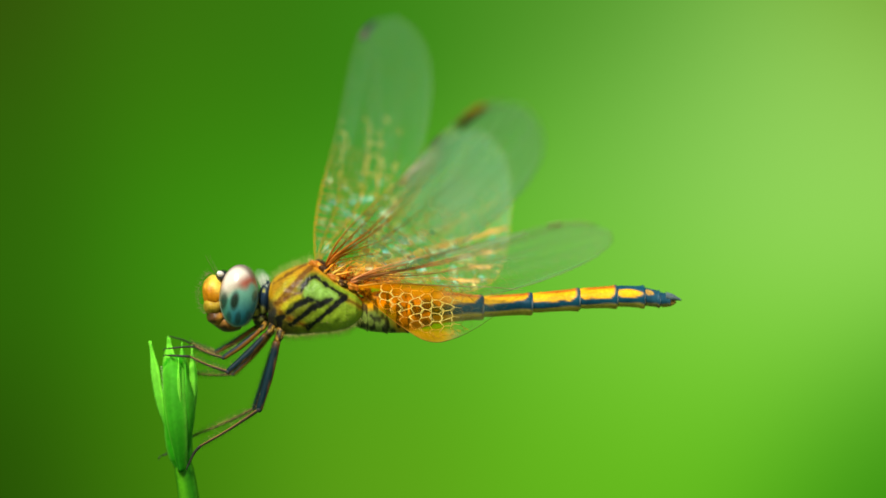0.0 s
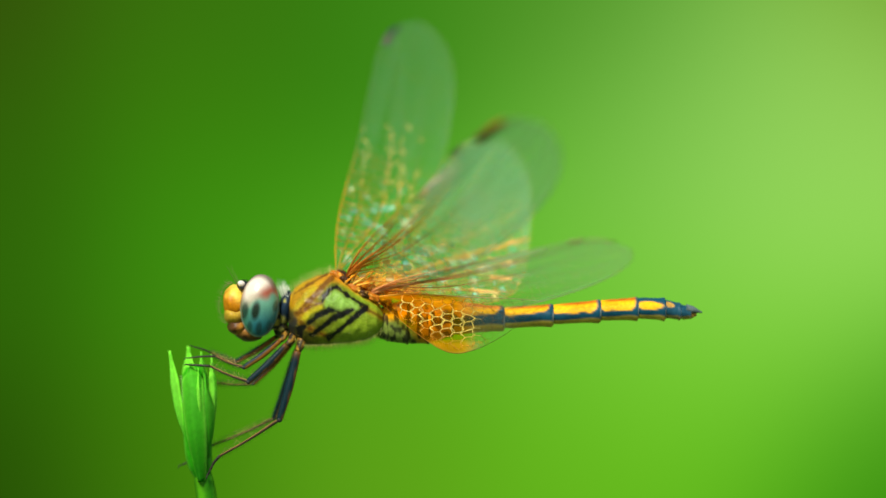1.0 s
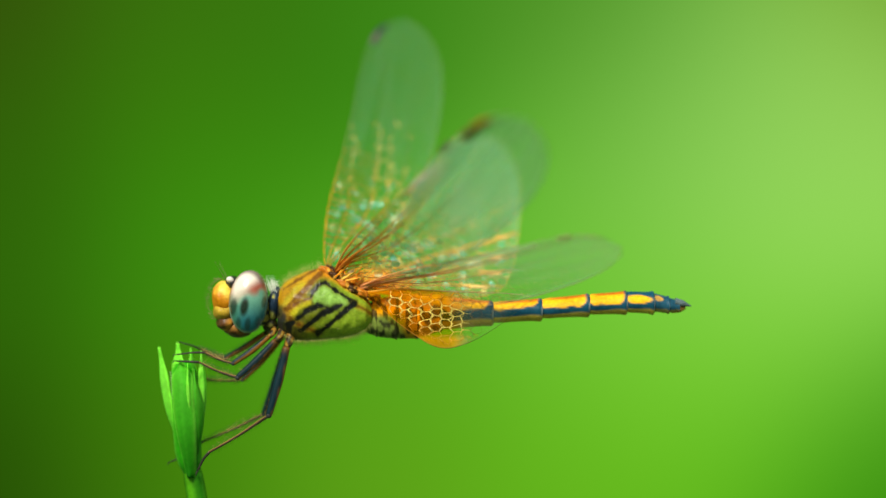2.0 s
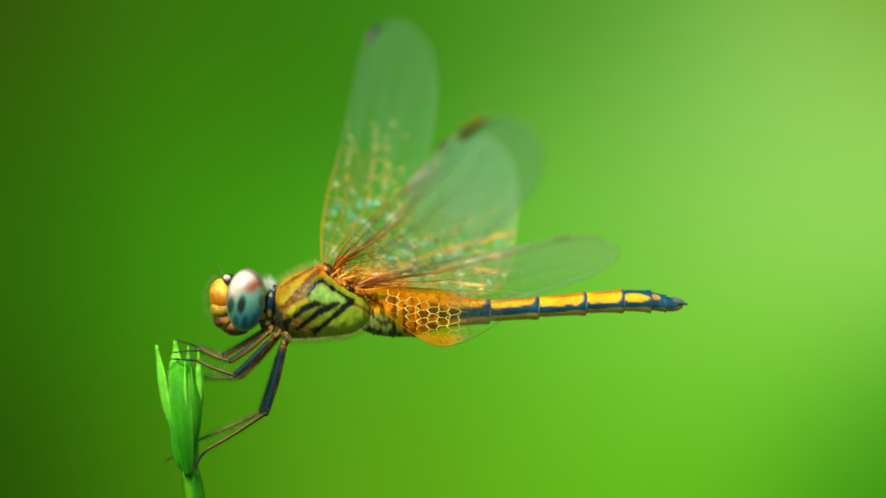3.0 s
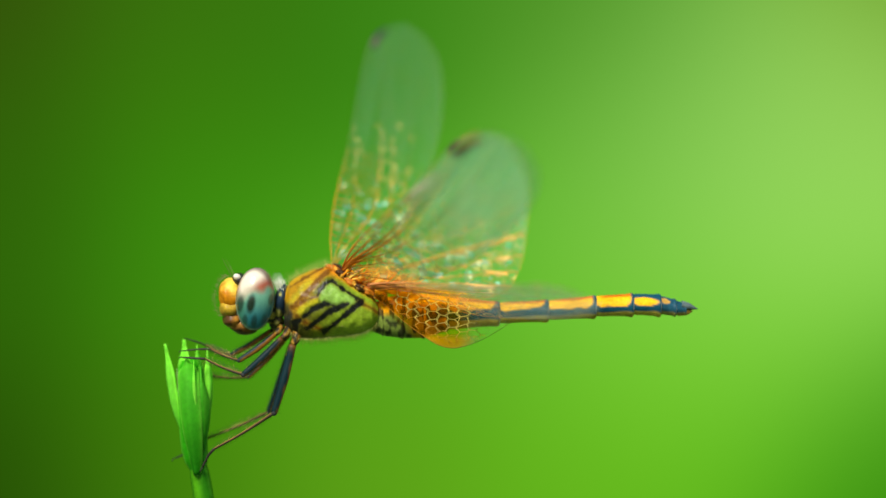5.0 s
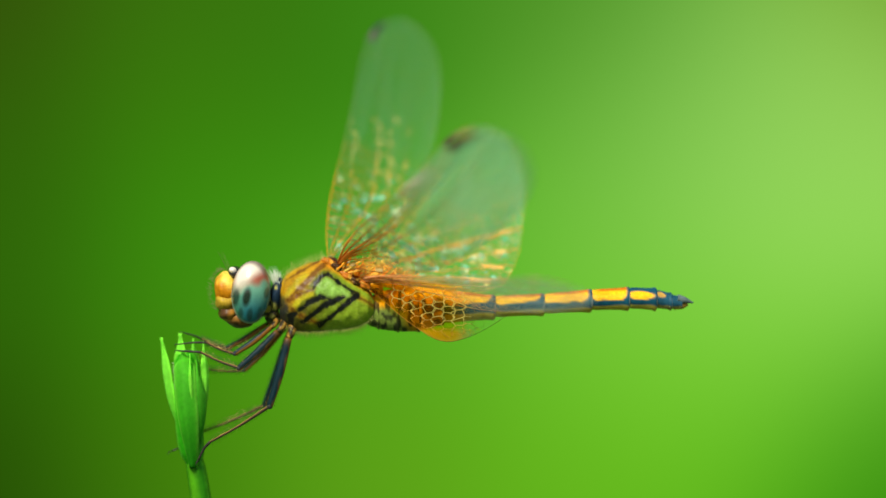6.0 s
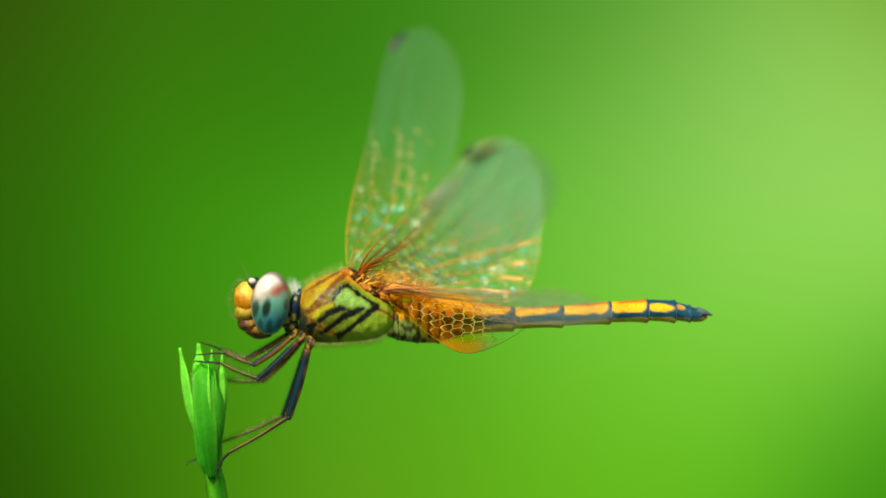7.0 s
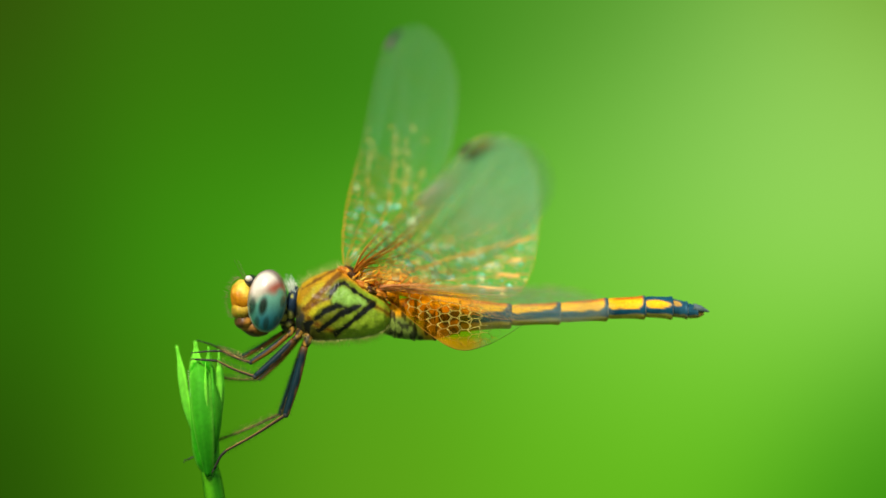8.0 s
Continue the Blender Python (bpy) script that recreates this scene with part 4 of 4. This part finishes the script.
def build_lobe(root):
    """The broad root of the near hindwing, which stays against the flank: an amber film with a honeycomb of pale veins."""
    x0, x1 = LOBE_TOP[0][0], LOBE_TOP[-1][0]

    def spot(x, f, lift=0.0):
        top = sum(along(LOBE_TOP, x + d) for d in (-0.5, 0, 0.5)) / 3
        low = sum(along(LOBE_LOW, x + d) for d in (-0.9, -0.45, 0, 0.45, 0.9)) / 5
        z = lerp(top, low, f)
        bulge = 0.35 * math.sin(math.pi * f) + 0.12 * math.sin(x * 2.4) * math.sin(math.pi * f)
        return Vector((x, -2.1 - bulge - 0.14 * (LOBE_TOP[0][1] - z) * 0.5 - lift, z))
    s = Shape()
    cover, stain, shine, rows = [], [], [], []
    nx, nf = 60, 30
    for i in range(nx + 1):
        row = []
        for j in range(nf + 1):
            x, f = lerp(x0, x1, i / nx), j / nf
            p = spot(x, f)
            k = 1 - smooth(9.2, 11.4, x + (p.z - -1.28) * 0.2)
            k *= 1 - 0.1 * smooth(0.95, 1.0, f)
            row.append(s.vert(p, blend((0.75, 0.85, 0.5), blend((1.0, 0.39, 0.0), (1.0, 0.54, 0.01), smooth(7.5, 11.0, x)), k)))
            cover.append(lerp(0.05, lerp(0.45, 0.12, smooth(0.12, 0.4, f)) + 0.62 * smooth(-2.5, -3.1, p.z), k))
            stain.append((*blend((0.97, 0.99, 0.95), (1.0, 0.72, 0.05), k), 1.0))
            shine.append(0.01)
        rows.append(row)
    s.ring_skin(rows, close=False, cap=False)
    me = s.mesh("wing_lobe")
    me.attributes.new("cover", "FLOAT", "POINT").data.foreach_set("value", cover)
    me.attributes.new("shine", "FLOAT", "POINT").data.foreach_set("value", shine)
    me.color_attributes.new("stain", "FLOAT_COLOR", "POINT").data.foreach_set("color", [q for c in stain for q in c])
    me.materials.append(AMBER_SKIN)
    lobe = new("wing_lobe", me)
    lobe.parent = root
    tagged(lobe, "amber wing root with a pale honeycomb of veins")
    # rim and ribs
    for name, pts, r in (("leading_vein", [spot(lerp(x0, x1, k / 30), 0.0) for k in range(31)], 0.055), ("trailing_vein", [spot(lerp(x0, x1, k / 40), 1.0) for k in range(41)], 0.035)):
        q = Shape()
        q.tube(pts, [r * (1.5 if r > 0.05 else 0.7), r * 0.7, r * 0.25], lambda k, a: blend((0.75, 0.36, 0.03) if r > 0.05 else (0.42, 0.19, 0.02), (0.62, 0.42, 0.25) if r > 0.05 else (0.10, 0.06, 0.015), smooth(0.3, 0.6, k)), 6, steps=1)
        part(name, q, VEIN, lobe)
    # honeycomb
    a, b, seen = 0.53, 0.355, set()
    for i in range(18):
        for j in range(-4, 15):
            cx, cy = 3.58 + i * a * 1.5, 0.58 - (j + 0.5 * (i % 2)) * b * 1.732 - i * 0.05

            def corner(k):
                w = math.pi / 3 * k
                px, pz = cx + a * math.cos(w), cy + b * math.sin(w)
                key = (round(px * 12), round(pz * 12))
                jit = random.Random(key[0] * 991 + key[1])
                return px + jit.uniform(-0.12, 0.12), pz + jit.uniform(-0.1, 0.1), key
            for k in range(6):
                p, r = corner(k), corner(k + 1)
                tag = tuple(sorted((p[2], r[2])))
                if tag in seen:
                    continue
                seen.add(tag)
                ends = []
                for x, z, _ in (p, r):
                    if not 4.3 < x < 15.2:
                        break
                    top, low = along(LOBE_TOP, x), along(LOBE_LOW, x)
                    f = (z - top) / (low - top)
                    if not 0.0 < f < 0.93:
                        break
                    ends.append((spot(x, f, 0.03), f))
                if len(ends) == 2:
                    f = ends[0][1]
                    far = smooth(9.9, 11.3, ends[0][0].x)
                    tone = blend((1.0, 0.48, 0.02), (1.0, 0.86, 0.22), smooth(0.12, 0.28, f))
                    tone = blend(blend(tone, (0.85, 0.42, 0.04), smooth(0.66, 0.8, f)), (0.16, 0.09, 0.025), far)
                    q = Shape()
                    q.tube([ends[0][0], ends[1][0]], [lerp(lerp(0.025, 0.014, smooth(0.62, 0.85, f)), 0.008, far)] * 2, tone, 6, steps=1)
                    part("cell_vein", q, VEIN, lobe)
    # fine rays out to the rim
    for i in range(30):
        x = lerp(7.0, 11.6, i / 29)
        q = Shape()
        q.tube([spot(x, 0.84 + 0.04 * (i % 3), 0.02), spot(x + 0.12, 0.985, 0.02)], [0.015, 0.008], (0.8, 0.34, 0.02), 4, steps=1)
        part("rim_vein", q, VEIN, lobe)


def build_dragonfly():
    root = tagged(new("dragonfly"), "golden dragonfly with black stripes perched on a green bud", "dragonfly")
    root.location = HOME
    build_head(root)
    build_thorax(root)
    build_abdomen(root)
    build_legs(root)
    return root


dragonfly = build_dragonfly()
GOLD, RUST, HORN = (0.95, 0.42, 0.03), (0.85, 0.28, 0.03), (0.30, 0.30, 0.16)
far_forewing = build_wing(dragonfly, "forewing", 25.0, FORE_EDGE, "clear forewing with amber veins, raised upright", 0.088, 0.5, 0.42, FAR_FORE_RUNS, GOLD, HORN, (0.38, 0.64, 0.44),
                          (0.05, 0.05, 0.07), (0.16, 0.13, 0.12), (0.87, 0.955), rungs=16, flecks=80, net=0.5, bold=0.65, root_gold=0.2, root_girth=1.0, knotted=(0, 4))
near_forewing = build_wing(dragonfly, "forewing", 25.0, FORE_EDGE, "clear forewing with brown veins, swept back", 0.30, 1.6, 0.52, FORE_RUNS, RUST, (0.34, 0.24, 0.12), (0.66, 0.95, 0.6),
                           (0.42, 0.11, 0.01), (0.14, 0.05, 0.02), (0.80, 0.92), flecks=8, painted_glint=0.8, joint=(0.46, 0.6), root_gold=0.8, knotted=(0, 3))
far_hindwing = build_wing(dragonfly, "hindwing", 22.4, FAR_EDGE, "clear hindwing with golden veins, raised behind the other wings", 0.15, 0.75, 0.8, HIND_RUNS, (0.95, 0.50, 0.06), (0.9, 0.62, 0.2), (0.4, 0.9, 0.62),
                          (0.10, 0.08, 0.06), (0.10, 0.08, 0.06), (0.83, 0.9), flecks=110, bold=1.2, knotted=(3, 8))
near_hindwing = build_wing(dragonfly, "hindwing", 21.5, NEAR_EDGE, "clear hindwing with brown veins, trailing along the abdomen", 0.2, 0.1, 0.45, FORE_RUNS, (0.82, 0.36, 0.12), (0.40, 0.28, 0.16), (0.8, 0.86, 0.68),
                           (0.5, 0.45, 0.24), (0.5, 0.45, 0.24), (0.82, 0.87), painted_glint=0.5, front=(0.16, 0.7), spot_width=0.05, film_near=(0.95, 0.66, 0.34))
build_lobe(dragonfly)
flower_bud = build_bud()


def motions():
    """The breeze sways bud and insect; the insect lowers its near wings."""
    walk(dragonfly, [(t, pose(HOME.x + x * MM, HOME.y, HOME.z + z * MM, 0, turn, 0)) for t, x, z, turn in [
        (0, -0.919, 0.446, -0.07), (0.1, -0.961, 0.529, 0.02), (0.2, -0.821, 0.52, -0.07), (0.3, -0.687, 0.46, -0.11), (0.4, -0.208, 0.314, 0.11),
        (0.5, -0.017, 0.25, 0.12), (0.6, 0.437, 0.106, 0.19), (0.7, 0.547, 0.04, 0.14), (0.8, 0.614, -0.135, 0.1), (0.9, 0.672, -0.235, 0.14),
        (1, 0.724, -0.369, 0.28), (1.1, 0.634, -0.371, 0.28), (1.2, 0.332, -0.24, 0.26), (1.3, 0.246, -0.151, 0.07), (1.4, 0.13, 0.012, 0.19),
        (1.5, 0, -0, 0), (1.7, -0.065, -0.015, -0.04), (2.8, -0.522, 0.038, -0.05), (3, -0.388, 0.132, 0.02), (3.1, -0.272, 0.099, 0.06),
        (3.2, 0.116, 0.093, 0.27), (3.3, 0.162, 0.099, 0.25), (3.4, 0.07, 0.212, 0.37), (3.5, -0.114, 0.206, 0.29), (3.6, -0.233, 0.164, 0.26),
        (3.7, -0.132, 0.225, 0.57), (3.8, -0.066, 0.249, 0.68), (3.9, -0.285, 0.245, 0.67), (4, -0.682, 0.319, 0.49), (4.2, -0.19, 0.55, 0.79),
        (4.3, -0.046, 0.537, 0.9), (4.4, -0.252, 0.409, 0.72), (4.5, -0.287, 0.339, 0.56), (4.7, 0.371, -0.002, 0.6), (5.8, 0.194, 0.636, 0.87),
        (6, 0.031, 0.636, 0.75), (6.2, 0.287, 0.366, 0.63), (6.3, 0.636, 0.266, 0.72), (6.4, 1.137, 0.094, 0.81), (6.5, 1.25, 0.007, 0.77),
        (6.7, 1.667, -0.19, 0.8), (6.8, 1.913, -0.288, 1.08), (7, 1.57, -0.25, 0.96), (7.2, 1.424, -0.159, 0.92), (7.3, 1.447, -0.209, 0.99),
        (7.5, 1.576, -0.24, 0.99), (7.7, 1.609, -0.25, 0.82), (7.8, 1.443, -0.19, 0.83), (8, 1.306, -0.048, 0.79)]])
    walk(flower_bud, [(t, pose(PLANT_BASE.x + x * MM, PLANT_BASE.y, PLANT_BASE.z + z * MM)) for t, x, z in [
        (0, -0.852, 0.457), (0.1, -0.878, 0.552), (0.2, -0.729, 0.513), (0.3, -0.59, 0.468), (0.4, -0.212, 0.352), (0.5, 0.031, 0.255),
        (0.6, 0.48, 0.148), (0.7, 0.599, 0.085), (0.8, 0.656, -0.126), (0.9, 0.664, -0.158), (1, 0.699, -0.315), (1.1, 0.636, -0.29),
        (1.2, 0.349, -0.189), (1.3, 0.279, -0.089), (1.4, 0.13, 0.075), (1.5, 0, -0), (1.7, -0.049, -0.012), (2.8, -0.443, 0.055),
        (3, -0.342, 0.133), (3.1, -0.174, 0.123), (3.2, 0.12, 0.126), (3.3, 0.209, 0.175), (3.4, 0.071, 0.235), (3.5, -0.096, 0.244),
        (3.6, -0.164, 0.282), (3.7, -0.067, 0.32), (3.8, -0.072, 0.306), (3.9, -0.276, 0.295), (4, -0.652, 0.388), (4.2, -0.092, 0.652),
        (4.3, -0.074, 0.646), (4.4, -0.221, 0.491), (4.5, -0.253, 0.403), (4.7, 0.364, 0.088), (5.8, 0.183, 0.825), (6, 0.052, 0.742),
        (6.2, 0.313, 0.441), (6.3, 0.641, 0.372), (6.4, 1.106, 0.168), (6.5, 1.257, 0.121), (6.7, 1.665, -0.042), (6.8, 1.925, -0.167),
        (7, 1.522, -0.088), (7.2, 1.394, -0.01), (7.3, 1.402, -0.069), (7.5, 1.569, -0.075), (7.7, 1.615, -0.102), (7.8, 1.421, -0.054),
        (8, 1.277, 0.103)]])
    walk(far_forewing, [(t, pose(-0.571 * MM, 1.2 * MM, 2.69 * MM, rx, ry, rz)) for t, rx, ry, rz in [
        (0, -149.7, -60.6, 75.2), (0.1, -150, -60.7, 75.7), (0.2, -149.8, -60.9, 75.6), (0.3, -149.4, -61.2, 75.3), (0.4, -149.4, -61.4, 75.4),
        (0.5, -149, -61.5, 75.1), (0.6, -149.1, -61.1, 75), (0.7, -148.4, -61.3, 74.2), (0.8, -147.8, -61.7, 73.4), (0.9, -147.7, -62, 73.1),
        (1, -147.8, -62.3, 73.1), (1.1, -146.9, -62.1, 72), (1.2, -147, -61.9, 72), (1.3, -147.4, -61.6, 72.3), (1.4, -148, -61.6, 72.9),
        (1.5, -147.8, -61.6, 72.6), (1.7, -148.4, -61.4, 73.4), (2.8, -148.7, -61.1, 74.4), (3, -149.3, -60.9, 75.3), (3.1, -149.6, -60.9, 75.6),
        (3.2, -149.6, -60.9, 75.7), (3.3, -149.5, -60.6, 75.6), (3.4, -150.3, -60.2, 76.5), (3.5, -151.1, -59.7, 77.6), (3.6, -152, -59.7, 78.6),
        (3.7, -152.4, -59.5, 79.2), (3.8, -150.8, -59.9, 77.3), (3.9, -151.1, -59.9, 77.6), (4, -152, -59.7, 78.7), (4.2, -152.8, -59.2, 79.8),
        (4.3, -152.9, -59, 79.9), (4.4, -152.7, -58.9, 79.7), (4.5, -153.1, -58.7, 80.3), (4.7, -152.5, -59.2, 79.4), (5.8, -152.7, -59.5, 79.1),
        (6, -152.2, -59.5, 78.5), (6.2, -152.6, -59.8, 78.9), (6.3, -152.5, -59.9, 78.8), (6.4, -151.8, -59.9, 78), (6.5, -151.2, -60.1, 77.2),
        (6.7, -151.7, -59.8, 77.7), (6.8, -152, -59.6, 78.1), (7, -151.4, -59.7, 77.4), (7.2, -151.8, -59.7, 77.8), (7.3, -152, -59.8, 78.1),
        (7.5, -152, -59.9, 78.1), (7.7, -151, -60, 77), (7.8, -151, -59.9, 77), (8, -151.6, -59.5, 77.7)]])
    walk(near_forewing, [(t, pose(0.378 * MM, -1.2 * MM, 2.263 * MM, rx, ry, rz)) for t, rx, ry, rz in [
        (0, -38, -31.4, -54.2), (0.1, -37.9, -31.5, -54.3), (0.2, -37.9, -31.6, -54.5), (0.3, -37.8, -31.5, -54.6), (0.4, -37.6, -31.5, -55.1),
        (0.5, -37.6, -31.4, -55.2), (0.6, -37.5, -31.5, -55.5), (0.7, -37.6, -31.3, -55.5), (0.8, -37.6, -31.1, -55.6), (0.9, -37.5, -30.9, -55.8),
        (1, -37.4, -30.6, -56.1), (1.1, -37.4, -30.5, -56.2), (1.2, -37.5, -30.5, -56.2), (1.3, -37.6, -30.4, -56.2), (1.4, -37.5, -30.3, -56.4),
        (1.5, -37.7, -30.3, -56.1), (1.7, -37.5, -30.1, -56.6), (2.8, -37.8, -29.6, -56.7), (3, -37.7, -29.5, -57.1), (3.1, -37.5, -29.5, -57.2),
        (3.2, -37.2, -29.6, -57.5), (3.3, -37.2, -29.7, -57.2), (3.4, -37.2, -29.9, -56.9), (3.5, -37.2, -30, -56.5), (3.6, -37.1, -29.8, -57.1),
        (3.7, -37.3, -28.3, -59.2), (3.8, -36.9, -26, -61.5), (3.9, -36.8, -26.1, -61.6), (4, -36.7, -26.1, -61.8), (4.2, -36.6, -26.4, -61.8),
        (4.3, -36.5, -26.4, -62), (4.4, -36.5, -26.4, -61.9), (4.5, -36.6, -26.4, -61.7), (4.7, -36.3, -26.1, -62.4), (5.8, -36.5, -25.8, -62.9),
        (6, -36.6, -25.6, -62.9), (6.2, -36.5, -25.6, -63), (6.3, -36.4, -25.6, -63.2), (6.4, -36.4, -25.7, -63.2), (6.5, -36.5, -25.9, -63),
        (6.7, -36.5, -26, -63), (6.8, -36.4, -26, -63.1), (7, -36.5, -25.6, -62.8), (7.2, -36.5, -25.8, -62.9), (7.3, -36.4, -25.8, -63),
        (7.5, -36.3, -25.7, -63.3), (7.7, -36.4, -25.8, -62.9), (7.8, -36.4, -25.8, -63), (8, -36.4, -25.7, -63)]])
    still = pose(2.42 * MM, 1.4 * MM, 1.1 * MM, -163.5, -37.6, 66.1)
    walk(far_hindwing, [(0, still), (8, still)])
    walk(near_hindwing, [(t, pose(2.396 * MM, -1.4 * MM, 1.017 * MM, rx, ry, rz)) for t, rx, ry, rz in [
        (0, -31.1, -14.4, -28.8), (0.3, -31.1, -14.5, -28.9), (0.5, -31, -14.7, -29.3), (0.8, -30.9, -13.8, -30.1), (1, -30.9, -13.4, -30.4), (1.5, -31, -13.1, -30), (3, -31, -12.4, -30.1), (3.5, -31, -12.5, -30.4), (3.6, -26.2, -5.9, -40), (3.7, -23.6, -2.4, -45.3), (3.8, -23, -1.6, -46.4), (8, -23, -1.6, -46.4)]])


motions()
